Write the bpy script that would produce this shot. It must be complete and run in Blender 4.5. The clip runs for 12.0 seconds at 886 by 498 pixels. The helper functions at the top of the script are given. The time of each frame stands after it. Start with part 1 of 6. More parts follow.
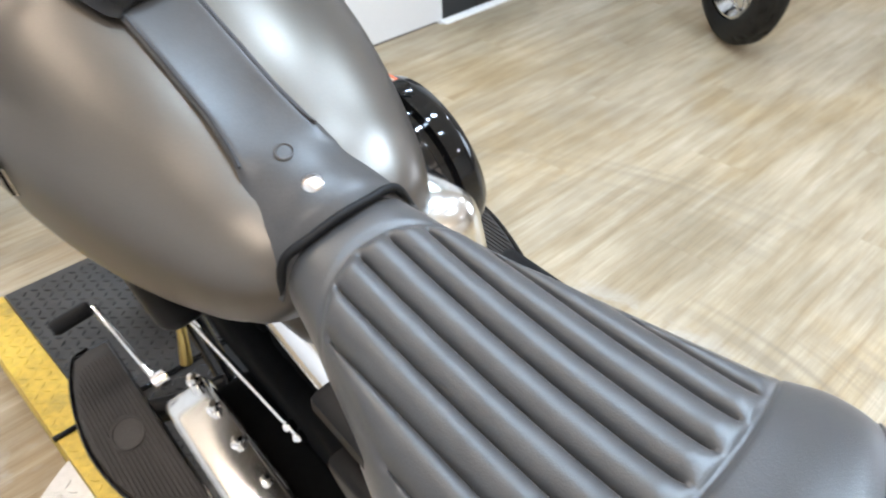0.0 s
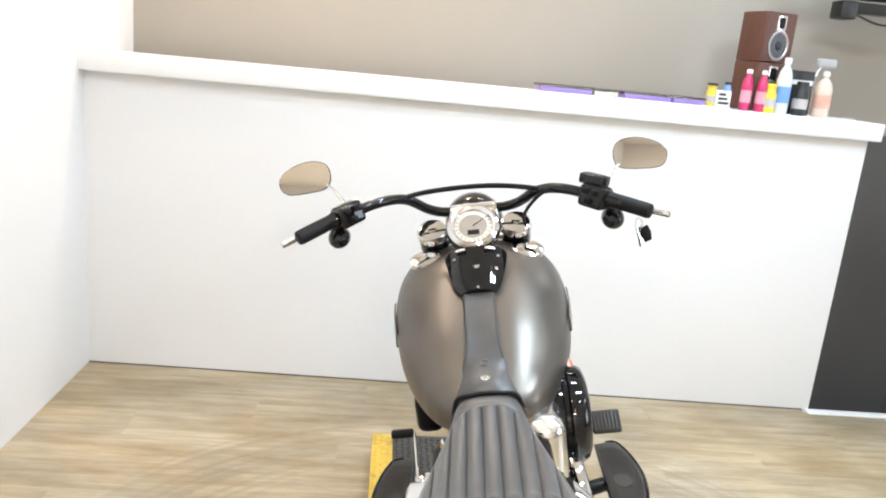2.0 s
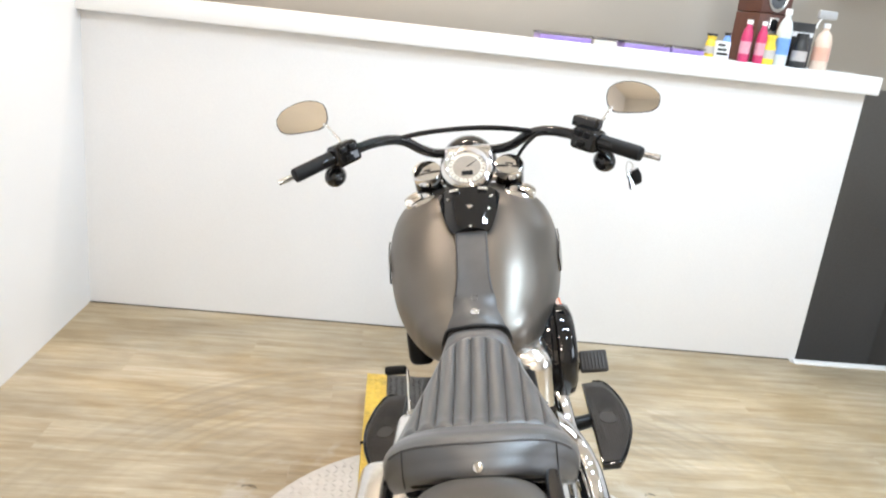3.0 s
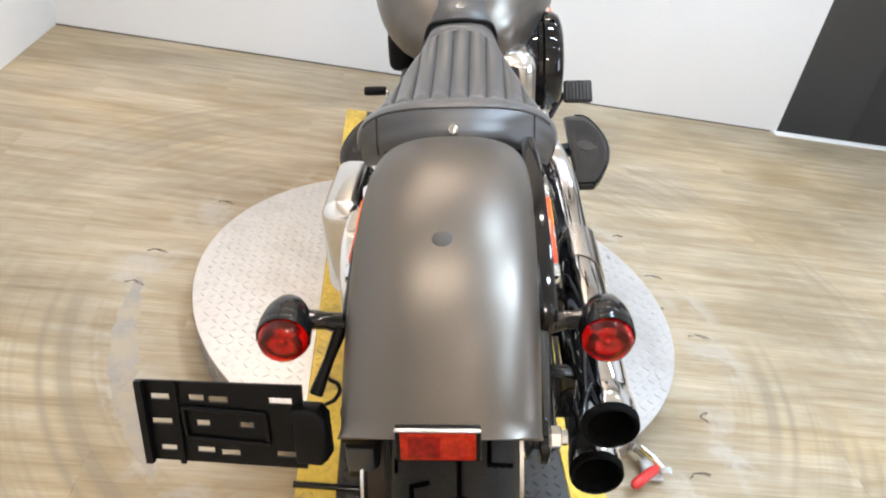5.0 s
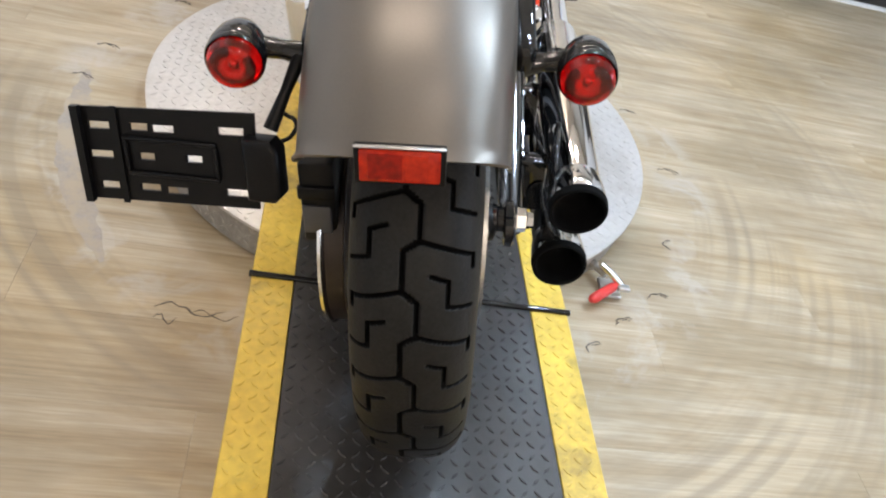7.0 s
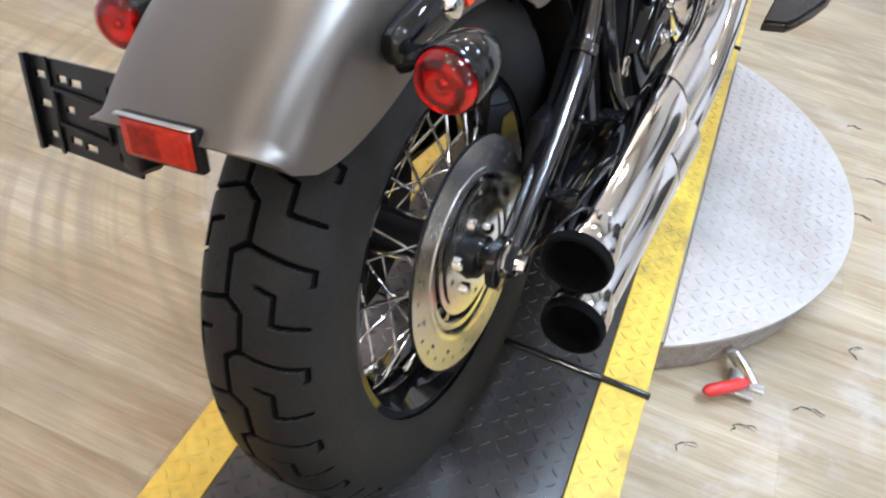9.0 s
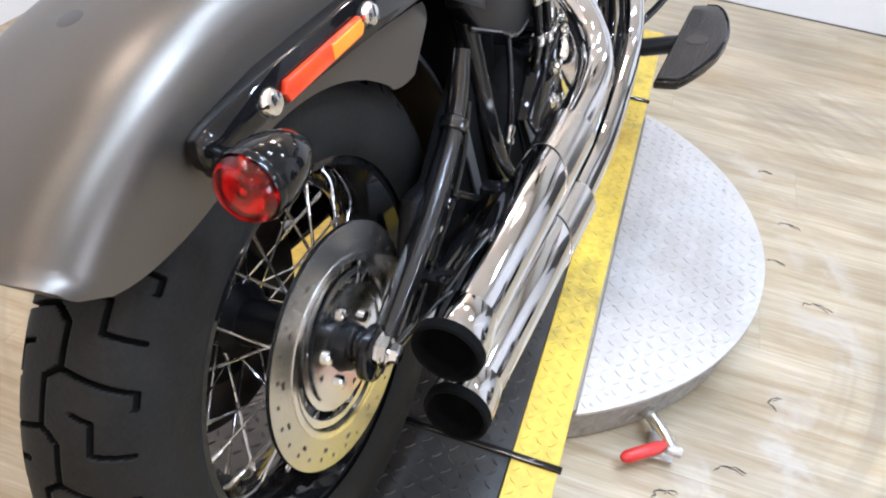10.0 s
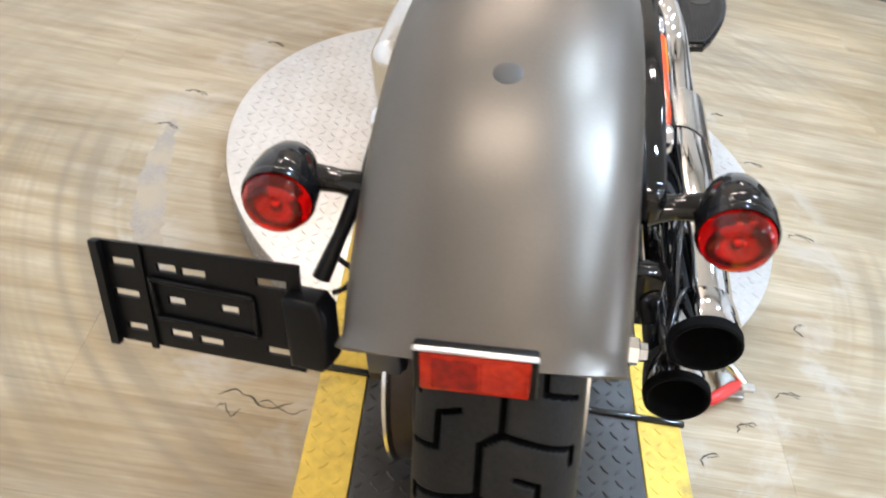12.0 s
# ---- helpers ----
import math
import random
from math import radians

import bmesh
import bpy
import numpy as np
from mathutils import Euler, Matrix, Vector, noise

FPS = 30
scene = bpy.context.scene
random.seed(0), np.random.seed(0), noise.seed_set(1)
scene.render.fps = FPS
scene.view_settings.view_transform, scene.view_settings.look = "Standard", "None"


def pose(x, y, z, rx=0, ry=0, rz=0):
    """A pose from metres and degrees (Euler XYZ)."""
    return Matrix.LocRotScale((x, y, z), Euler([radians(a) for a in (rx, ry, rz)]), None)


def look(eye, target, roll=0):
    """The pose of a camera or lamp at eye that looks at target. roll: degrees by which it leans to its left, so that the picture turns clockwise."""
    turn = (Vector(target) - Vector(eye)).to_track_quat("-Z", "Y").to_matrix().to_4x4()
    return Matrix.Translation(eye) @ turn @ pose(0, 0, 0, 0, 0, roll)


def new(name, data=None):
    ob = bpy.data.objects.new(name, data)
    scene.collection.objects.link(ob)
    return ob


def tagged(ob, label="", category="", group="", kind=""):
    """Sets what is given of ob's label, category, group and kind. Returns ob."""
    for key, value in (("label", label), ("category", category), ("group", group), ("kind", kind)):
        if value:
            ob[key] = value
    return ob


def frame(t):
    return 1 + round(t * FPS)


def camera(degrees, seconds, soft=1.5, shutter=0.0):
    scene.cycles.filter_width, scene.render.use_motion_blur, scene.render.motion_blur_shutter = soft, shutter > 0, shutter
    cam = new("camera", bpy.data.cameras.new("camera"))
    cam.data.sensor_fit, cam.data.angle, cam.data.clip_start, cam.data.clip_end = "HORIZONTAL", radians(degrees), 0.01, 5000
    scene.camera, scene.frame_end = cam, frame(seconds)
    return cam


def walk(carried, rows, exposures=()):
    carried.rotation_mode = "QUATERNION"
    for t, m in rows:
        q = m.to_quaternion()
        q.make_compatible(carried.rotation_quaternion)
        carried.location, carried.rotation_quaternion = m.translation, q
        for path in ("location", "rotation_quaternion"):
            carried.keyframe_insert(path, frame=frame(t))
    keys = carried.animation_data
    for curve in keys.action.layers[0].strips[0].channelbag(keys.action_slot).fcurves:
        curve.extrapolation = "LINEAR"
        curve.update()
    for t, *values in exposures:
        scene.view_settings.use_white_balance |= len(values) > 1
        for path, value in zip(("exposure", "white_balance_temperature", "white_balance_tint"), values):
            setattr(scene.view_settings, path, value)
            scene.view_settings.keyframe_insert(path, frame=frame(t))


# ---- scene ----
cam = camera(60.4, 12.0, 2.0, 0.2)
PATH = [
    (0, (-0.374, 0.269, 1.162), (0.701, 1.435, -0.057), -1.9),
    (0.5, (-0.443, 0.073, 1.243), (0.369, 1.564, 0.186), 1.9),
    (1, (-0.364, -0.172, 1.246), (0.064, 1.53, 0.288), 6.5),
    (1.5, (-0.32, -0.43, 1.284), (-0.015, 1.403, 0.543), 5.2),
    (2, (-0.305, -0.648, 1.417), (-0.147, 1.287, 0.937), 5.4),
    (2.5, (-0.305, -0.681, 1.433), (-0.141, 1.255, 0.961), 7.2),
    (3, (-0.291, -0.695, 1.391), (-0.122, 1.208, 0.8), 6.4),
    (3.5, (-0.281, -0.712, 1.336), (-0.082, 1.139, 0.606), 7.6),
    (3.7, (-0.272, -0.701, 1.312), (-0.067, 1.125, 0.525), 7.9),
    (5.3, (-0.258, -0.747, 1.19), (0.032, 0.901, 0.094), 12.3),
    (5.5, (-0.253, -0.748, 1.175), (0.056, 0.889, 0.068), 12.6),
    (6, (-0.248, -0.754, 1.136), (0.084, 0.814, -0.06), 14.2),
    (6.5, (-0.246, -0.762, 1.107), (0.12, 0.749, -0.151), 16.1),
    (7, (-0.238, -0.776, 1.079), (0.16, 0.671, -0.243), 18.2),
    (7.2, (-0.235, -0.785, 1.072), (0.172, 0.64, -0.272), 18.7),
    (8.8, (0.122, -0.655, 1.054), (-0.243, 0.686, -0.384), 11.1),
    (9, (0.161, -0.616, 1.058), (-0.242, 0.745, -0.35), 8.7),
    (9.5, (0.206, -0.563, 1.055), (-0.185, 0.835, -0.32), 6.4),
    (10, (0.237, -0.53, 1.073), (-0.113, 0.949, -0.228), 7.3),
    (10.5, (0.243, -0.53, 1.077), (-0.124, 0.979, -0.183), 6.4),
    (11, (0.206, -0.557, 1.067), (-0.198, 0.939, -0.197), 9.5),
    (11.5, (0.017, -0.599, 1.061), (-0.198, 0.819, -0.333), 13.1),
    (12, (-0.222, -0.563, 1.07), (-0.08, 0.897, -0.29), 13.8),
]
AUTO = [(0.0, -0.07, 5850, 12), (1.0, -0.04, 6200, 12), (3.5, -0.05, 6200, 12), (5.5, -0.22, 6050, 14), (7.2, -0.33, 5950, 14), (8.8, -0.15, 5750, 16), (11.0, -0.03, 5750, 18), (12.0, -0.08, 5850, 13)]
walk(cam, [(t, look(eye, target, roll)) for t, eye, target, roll in PATH], AUTO)

# ---- light ----
world = bpy.data.worlds.new("room_air")
scene.world = world
world.use_nodes = True
world.node_tree.nodes["Background"].inputs[0].default_value = (0.9, 0.95, 1.0, 1)
world.node_tree.nodes["Background"].inputs[1].default_value = 0.3


def area_light(name, where, target, size, power, colour, size_y=None):
    data = bpy.data.lights.new(name, "AREA")
    data.energy, data.color, data.size = power, colour, size
    data.shape = "DISK"
    if size_y:
        data.shape, data.size_y = "RECTANGLE", size_y
    ob = new(name, data)
    ob.matrix_world = look(where, target)
    return ob


CEIL = 3.0
WARM, COOL, DAY = (1.0, 0.84, 0.66), (0.92, 0.95, 1.0), (0.72, 0.88, 1.0)
# added fill lamps, unseen; the strongest brightens the rear wall for the mirrors
FILL_LAMPS = [(-0.55, -1.5, 4, WARM), (0.3, -2.6, 6, WARM), (0.2, -4.0, 85, WARM), (4.3, 0.6, 22, COOL), (3.4, -3.6, 25, COOL)]
TWINS = [(-0.70, 0.26, 7.5, WARM), (-1.0, 2.05, 4.5, WARM), (-0.57, 2.93, 13, WARM), (0.38, 2.66, 4, WARM), (0.42, 1.18, 15, DAY), (0.62, 0.25, 10, DAY), (1.10, -0.75, 8, DAY), (1.62, 2.35, 8, DAY), (1.30, 0.36, 27, DAY), (-0.30, -0.75, 2.5, WARM)]
for lx, ly, power, colour in FILL_LAMPS:
    area_light("ceiling_lamp_light", (lx, ly, CEIL - 0.06), (lx, ly, 0), 0.40 if power > 12 else 0.13, power, colour)
for lx, ly, power, colour in TWINS:
    for dx in (-0.12, 0.12):
        area_light("spot_lamp_light", (lx + dx, ly, CEIL - 0.14), (lx + dx, ly, 0), 0.11, power, colour)
area_light("window_light", (5.75, -1.0, 1.7), (0, 0.2, 0.9), 2.2, 90, (0.86, 0.93, 1.0), 1.6)

# ---- materials ----


def mat(name, base, rough=0.5, metal=0.0, vary=0.12, scale=6.0, fine=60.0, bump=0.0, coat=0.0, tint=None, rvary=0.1, stretch=(1, 1, 1), spec=0.5, rand=0.0, dirt=None):
    m = bpy.data.materials.new(name)
    m.use_nodes = True
    nt = m.node_tree
    n, ln = nt.nodes, nt.links
    b = n["Principled BSDF"]
    b.inputs["Metallic"].default_value = metal
    b.inputs["Specular IOR Level"].default_value = spec
    b.inputs["Coat Weight"].default_value = coat
    b.inputs["Coat Roughness"].default_value = 0.06
    tc = n.new("ShaderNodeTexCoord")
    mp = n.new("ShaderNodeMapping")
    mp.inputs["Scale"].default_value = stretch
    ln.new(tc.outputs["Object"], mp.inputs[0])
    big, small = n.new("ShaderNodeTexNoise"), n.new("ShaderNodeTexNoise")
    big.inputs["Scale"].default_value, big.inputs["Detail"].default_value = scale, 4
    small.inputs["Scale"].default_value, small.inputs["Detail"].default_value = fine, 5
    for t in (big, small):
        ln.new(mp.outputs[0], t.inputs["Vector"])
    add = n.new("ShaderNodeMath")
    add.operation = "ADD"
    ln.new(big.outputs["Fac"], add.inputs[0])
    ln.new(small.outputs["Fac"], add.inputs[1])
    half = n.new("ShaderNodeMath")
    half.operation = "MULTIPLY"
    half.inputs[1].default_value = 0.5
    ln.new(add.outputs[0], half.inputs[0])
    ramp = n.new("ShaderNodeValToRGB")
    dark = tuple(c * (1 - vary) for c in (tint or base))
    light = tuple(min(1, c * (1 + vary)) for c in base)
    ramp.color_ramp.elements[0].position, ramp.color_ramp.elements[1].position = 0.33, 0.67
    ramp.color_ramp.elements[0].color, ramp.color_ramp.elements[1].color = (*dark, 1), (*light, 1)
    ln.new(half.outputs[0], ramp.inputs[0])
    out = ramp.outputs[0]
    if dirt:
        # worn and dirty patches: size, where they begin, strength, colour
        dn, dr, dm = n.new("ShaderNodeTexNoise"), n.new("ShaderNodeMapRange"), n.new("ShaderNodeMix")
        dn.inputs["Scale"].default_value, dn.inputs["Detail"].default_value, dn.inputs["Roughness"].default_value = dirt[0], 7, 0.68
        ln.new(tc.outputs["Object"], dn.inputs["Vector"])
        dr.inputs[1].default_value, dr.inputs[2].default_value, dr.inputs[4].default_value = dirt[1], dirt[1] + 0.16, dirt[2]
        ln.new(dn.outputs["Fac"], dr.inputs[0])
        dm.data_type = "RGBA"
        ln.new(dr.outputs[0], dm.inputs[0])
        ln.new(out, dm.inputs[6])
        dm.inputs[7].default_value = (*dirt[3], 1)
        out = dm.outputs[2]
    if rand:
        info = n.new("ShaderNodeObjectInfo")
        rr = n.new("ShaderNodeMapRange")
        rr.inputs[3].default_value, rr.inputs[4].default_value = 1 - rand, 1 + rand
        ln.new(info.outputs["Random"], rr.inputs[0])
        mul = n.new("ShaderNodeVectorMath")
        mul.operation = "SCALE"
        ln.new(out, mul.inputs[0])
        ln.new(rr.outputs[0], mul.inputs["Scale"])
        out = mul.outputs[0]
    ln.new(out, b.inputs["Base Color"])
    mr = n.new("ShaderNodeMapRange")
    mr.inputs[3].default_value, mr.inputs[4].default_value = max(0.02, rough * (1 - rvary)), min(1, rough * (1 + rvary))
    ln.new(big.outputs["Fac"], mr.inputs[0])
    ln.new(mr.outputs[0], b.inputs["Roughness"])
    if bump:
        bp = n.new("ShaderNodeBump")
        bp.inputs["Strength"].default_value, bp.inputs["Distance"].default_value = 1.0, bump
        ln.new(small.outputs["Fac"], bp.inputs["Height"])
        ln.new(bp.outputs[0], b.inputs["Normal"])
    return m


M_TANK = mat("satin_grey_paint", (0.148, 0.132, 0.114), 0.37, 0.8, 0.04, 5, 400, 0.00004)
M_BLACK = mat("gloss_black", (0.006, 0.006, 0.0065), 0.045, 0.0, 0.3, 8, 90, spec=0.45)
M_TUBE = mat("gloss_black_tube", (0.006, 0.006, 0.0065), 0.13, 0.0, 0.3, 8, 60, 0.0002, coat=0.6, spec=0.8)
M_SATIN = mat("satin_black", (0.0045, 0.0045, 0.005), 0.36, 0.0, 0.25, 14, 260, 0.0001, spec=0.17)
M_INNER = mat("satin_mudguard_black", (0.010, 0.010, 0.011), 0.34, 0.0, 0.2, 10, 160, 0.0001, spec=0.5)
M_RUBBER = mat("black_rubber", (0.0062, 0.0062, 0.0066), 0.58, 0.0, 0.3, 9, 180, 0.0003, spec=0.25)
M_TYRE = mat("tyre_rubber", (0.0120, 0.0115, 0.0107), 0.56, 0.0, 0.45, 14, 240, 0.0005, spec=0.2, dirt=(9, 0.5, 0.5, (0.016, 0.0140, 0.0115)))
# matt black of exhaust mouths and engine parts; also painted shade in tread cuts
M_MATT_SHADE = mat("matt_and_shade_black", (0.004, 0.004, 0.004), 0.9, 0.0, 0.3, 20, 90, spec=0.08)
M_DISC = mat("ground_disc_steel", (0.62, 0.61, 0.59), 0.26, 1.0, 0.06, 14, 160)
M_CHROME = mat("chrome", (0.82, 0.82, 0.83), 0.06, 1.0, 0.03, 12, 60, rvary=0.5)
M_ALU = mat("polished_aluminium", (0.84, 0.83, 0.81), 0.17, 1.0, 0.08, 12, 120, 0.0001)
M_STEEL = mat("brushed_steel", (0.55, 0.54, 0.52), 0.32, 1.0, 0.12, 9, 200, 0.0001)
M_BRASS = mat("bronze_pulley", (0.040, 0.030, 0.024), 0.4, 0.5, 0.2, 12, 120)
M_LEATHER = mat("charcoal_leather", (0.030, 0.0285, 0.0285), 0.43, 0.0, 0.22, 26, 620, 0.00022, spec=1.0)
for sock, amount in (("Sheen Weight", 0.20), ("Sheen Roughness", 0.45)):
    M_LEATHER.node_tree.nodes["Principled BSDF"].inputs[sock].default_value = amount
M_CONSOLE = mat("grey_leather", (0.056, 0.0535, 0.053), 0.38, 0.0, 0.15, 30, 520, 0.00012, spec=0.5)
M_PAD = mat("grey_black_rubber", (0.030, 0.0255, 0.0225), 0.5, 0.0, 0.3, 9, 180, 0.0003, spec=0.4)
M_STITCH = mat("dark_thread", (0.035, 0.035, 0.037), 0.7, 0.0, 0.3, 40, 300)
M_ORANGE = mat("orange_side_reflector", (0.85, 0.10, 0.015), 0.25, 0.0, 0.12, 12, 30, coat=0.4, tint=(0.75, 0.035, 0.008))
M_AMBER = mat("amber_reflector", (0.92, 0.30, 0.02), 0.25, 0.0, 0.1, 12, 30, coat=0.4)
M_STITCH2 = mat("pale_mark_paint", (0.55, 0.53, 0.5), 0.6)
M_REDREF = mat("red_rear_reflector", (0.42, 0.020, 0.004), 0.12, 0.0, 0.25, 60, 200, spec=0.3, tint=(0.30, 0.010, 0.003))
M_REDDEEP = mat("deep_red_reflector", (0.27, 0.007, 0.003), 0.12, 0.0, 0.25, 60, 200, spec=0.3, tint=(0.19, 0.005, 0.002))
M_DIAL = mat("cream_dial", (0.62, 0.58, 0.50), 0.35, 0.2, 0.08, 40, 200)
M_WHITE = mat("white_wall_paint", (0.77, 0.765, 0.76), 0.45, 0.0, 0.035, 1.4, 220, 0.0003)
M_LEDGE = mat("white_ledge_paint", (0.82, 0.82, 0.81), 0.38, 0.0, 0.03, 3, 160, 0.0002)
M_BEIGE = mat("beige_wall_paint", (0.37, 0.335, 0.285), 0.6, 0.0, 0.06, 1.2, 200, 0.0004)
M_CREAM = mat("cream_wall_paint", (0.72, 0.69, 0.63), 0.6, 0.0, 0.05, 1.2, 200, 0.0004)
M_CEIL = mat("ceiling_paint", (0.84, 0.80, 0.725), 0.7, 0.0, 0.08, 2, 120, 0.0004)
M_DARKFLOOR = mat("dark_grey_floor", (0.05, 0.05, 0.052), 0.5, 0.0, 0.2, 3, 80)
M_YELLOW = mat("yellow_worn_paint", (0.78, 0.56, 0.075), 0.42, 0.0, 0.10, 9, 70, 0.0003, tint=(0.66, 0.45, 0.06), dirt=(5.5, 0.53, 0.70, (0.14, 0.105, 0.045)))
M_PLATEBLACK = mat("black_worn_paint", (0.031, 0.029, 0.027), 0.31, 0.0, 0.40, 7, 60, 0.0005, spec=0.55, dirt=(6, 0.5, 0.6, (0.062, 0.060, 0.056)))
M_LUG = mat("worn_tread_paint", (0.055, 0.053, 0.052), 0.22, 0.0, 0.5, 9, 60, spec=0.9)
M_SKIRT = mat("dull_tread_skirt", (0.30, 0.285, 0.26), 0.5, 0.3, 0.25, 9, 90, 0.0003)
M_PLATE = mat("aluminium_tread_plate", (0.58, 0.57, 0.555), 0.39, 0.6, 0.10, 7, 80, 0.0003, dirt=(4, 0.5, 0.45, (0.36, 0.33, 0.29)))
M_REDGRIP = mat("red_vinyl", (0.55, 0.03, 0.025), 0.4, 0.0, 0.2, 30, 200)
M_WOODBOX = mat("brown_veneer", (0.095, 0.035, 0.022), 0.4, 0.0, 0.3, 5, 60, stretch=(1, 1, 0.1))
# dark of the torn vinyl edges, and of the drawn shadow gap
M_SCUFF_GAP = mat("torn_edge_and_gap_dark", (0.085, 0.075, 0.062), 0.6, 0.0, 0.3, 30, 200)
M_WORN = mat("rubbed_grey_vinyl", (0.315, 0.285, 0.250), 0.55, 0.0, 0.15, 14, 160, dirt=(16, 0.44, 0.9, (0.39, 0.325, 0.235)))


def glass_mat(name, colour, rough=0.03):
    m = bpy.data.materials.new(name)
    m.use_nodes = True
    b = m.node_tree.nodes["Principled BSDF"]
    b.inputs["Base Color"].default_value = (*colour, 1)
    b.inputs["Roughness"].default_value = rough
    b.inputs["Transmission Weight"].default_value = 1.0
    return m


def plain(name, colour, rough=0.4, metal=0.0):
    return mat(name, colour, rough, metal, 0.1, 20, 150)


def floor_mat():
    """Pale oak vinyl: streaks along x, a tone for each plank, worn rings round the turntable."""
    m = bpy.data.materials.new("oak_vinyl")
    m.use_nodes = True
    nt = m.node_tree
    n, ln = nt.nodes, nt.links
    b = n["Principled BSDF"]
    geo, info = n.new("ShaderNodeNewGeometry"), n.new("ShaderNodeObjectInfo")
    off = n.new("ShaderNodeVectorMath")
    off.operation = "MULTIPLY_ADD"
    comb = n.new("ShaderNodeCombineXYZ")
    for k in range(3):
        ln.new(info.outputs["Random"], comb.inputs[k])
    off.inputs[1].default_value = (37.0, 11.0, 5.0)
    ln.new(comb.outputs[0], off.inputs[0])
    ln.new(geo.outputs["Position"], off.inputs[2])

    def noise_of(vec, stretch, scale, detail=5.0, rough=0.6, dist=0.0):
        mp = n.new("ShaderNodeMapping")
        mp.inputs["Scale"].default_value = stretch
        ln.new(vec, mp.inputs[0])
        t = n.new("ShaderNodeTexNoise")
        t.inputs["Scale"].default_value, t.inputs["Detail"].default_value = scale, detail
        t.inputs["Roughness"].default_value, t.inputs["Distortion"].default_value = rough, dist
        ln.new(mp.outputs[0], t.inputs["Vector"])
        return t.outputs["Fac"]

    def ramp_of(fac, stops):
        r = n.new("ShaderNodeValToRGB")
        while len(r.color_ramp.elements) < len(stops):
            r.color_ramp.elements.new(0.5)
        for e, (p, c) in zip(r.color_ramp.elements, stops):
            e.position, e.color = p, (*c, 1)
        ln.new(fac, r.inputs[0])
        return r.outputs[0]

    def mix_of(fac, a, c, mode="MIX"):
        x = n.new("ShaderNodeMix")
        x.data_type, x.blend_type = "RGBA", mode
        for v, sock in ((fac, x.inputs[0]), (a, x.inputs[6]), (c, x.inputs[7])):
            if hasattr(v, "links"):
                ln.new(v, sock)
            else:
                sock.default_value = v
        return x.outputs[2]

    streak = noise_of(off.outputs[0], (0.9, 11.5, 1.0), 2.3, 7, 0.64, 0.35)
    grain = noise_of(off.outputs[0], (2.0, 60.0, 1.0), 4.0, 4, 0.6)
    blotch = noise_of(geo.outputs["Position"], (1, 1.6, 1), 2.2, 4, 0.6)
    base = ramp_of(streak, [(0.26, (0.295, 0.222, 0.132)), (0.41, (0.390, 0.313, 0.203)), (0.55, (0.460, 0.388, 0.275)), (0.72, (0.535, 0.470, 0.365))])
    fine = ramp_of(grain, [(0.3, (0.80, 0.785, 0.76)), (0.7, (1.07, 1.07, 1.07))])
    c1 = mix_of(1.0, base, fine, "MULTIPLY")
    dirt = ramp_of(blotch, [(0.33, (0.68, 0.66, 0.63)), (0.62, (1.05, 1.05, 1.05))])
    c2 = mix_of(0.8, c1, dirt, "MULTIPLY")
    stain = ramp_of(noise_of(geo.outputs["Position"], (1.0, 1.3, 1), 1.15, 6, 0.62, 0.5), [(0.50, (1, 1, 1)), (0.60, (0.95, 0.86, 0.68)), (0.70, (0.86, 0.74, 0.52))])
    c2 = mix_of(0.6, c2, stain, "MULTIPLY")
    tone = n.new("ShaderNodeMapRange")
    tone.inputs[3].default_value, tone.inputs[4].default_value = 0.95, 1.04
    ln.new(info.outputs["Random"], tone.inputs[0])
    sc = n.new("ShaderNodeVectorMath")
    sc.operation = "SCALE"
    ln.new(c2, sc.inputs[0])
    ln.new(tone.outputs[0], sc.inputs["Scale"])
    # worn rings left by wheels rolled round the turntable
    dist = n.new("ShaderNodeVectorMath")
    dist.operation = "DISTANCE"
    dist.inputs[1].default_value = (0.005, 0.8, 0.0)
    ln.new(geo.outputs["Position"], dist.inputs[0])
    ring = n.new("ShaderNodeCombineXYZ")
    ln.new(dist.outputs["Value"], ring.inputs[0])
    wide = n.new("ShaderNodeMath")
    wide.operation = "MULTIPLY"
    wide.inputs[1].default_value = 0.69
    ln.new(dist.outputs["Value"], wide.inputs[0])
    rn = noise_of(ring.outputs[0], (1, 1, 1), 26.0, 2, 0.5)
    band = ramp_of(wide.outputs[0], [(0.50, (0, 0, 0)), (0.57, (1, 1, 1)), (0.90, (1, 1, 1)), (1.0, (0, 0, 0))])
    breaks = ramp_of(noise_of(geo.outputs["Position"], (1, 1, 1), 1.3, 2), [(0.40, (0, 0, 0)), (0.60, (1, 1, 1))])
    lines = ramp_of(rn, [(0.46, (0, 0, 0)), (0.58, (1, 1, 1))])
    f1 = mix_of(1.0, band, breaks, "MULTIPLY")
    f2 = mix_of(1.0, f1, lines, "MULTIPLY")
    rubbed = mix_of(f2, sc.outputs[0], mix_of(0.44, sc.outputs[0], (0.19, 0.16, 0.12, 1)))
    pale = ramp_of(dist.outputs["Value"], [(0.66, (0, 0, 0)), (0.72, (1, 1, 1)), (0.80, (1, 1, 1)), (0.86, (0, 0, 0))])
    chips = ramp_of(noise_of(geo.outputs["Position"], (1, 1, 1), 7.0, 4, 0.65, 0.6), [(0.50, (0, 0, 0)), (0.62, (0.5, 0.5, 0.5))])
    worn = mix_of(mix_of(1.0, pale, chips, "MULTIPLY"), rubbed, (0.47, 0.445, 0.41, 1))
    ln.new(worn, b.inputs["Base Color"])
    rr = n.new("ShaderNodeMapRange")
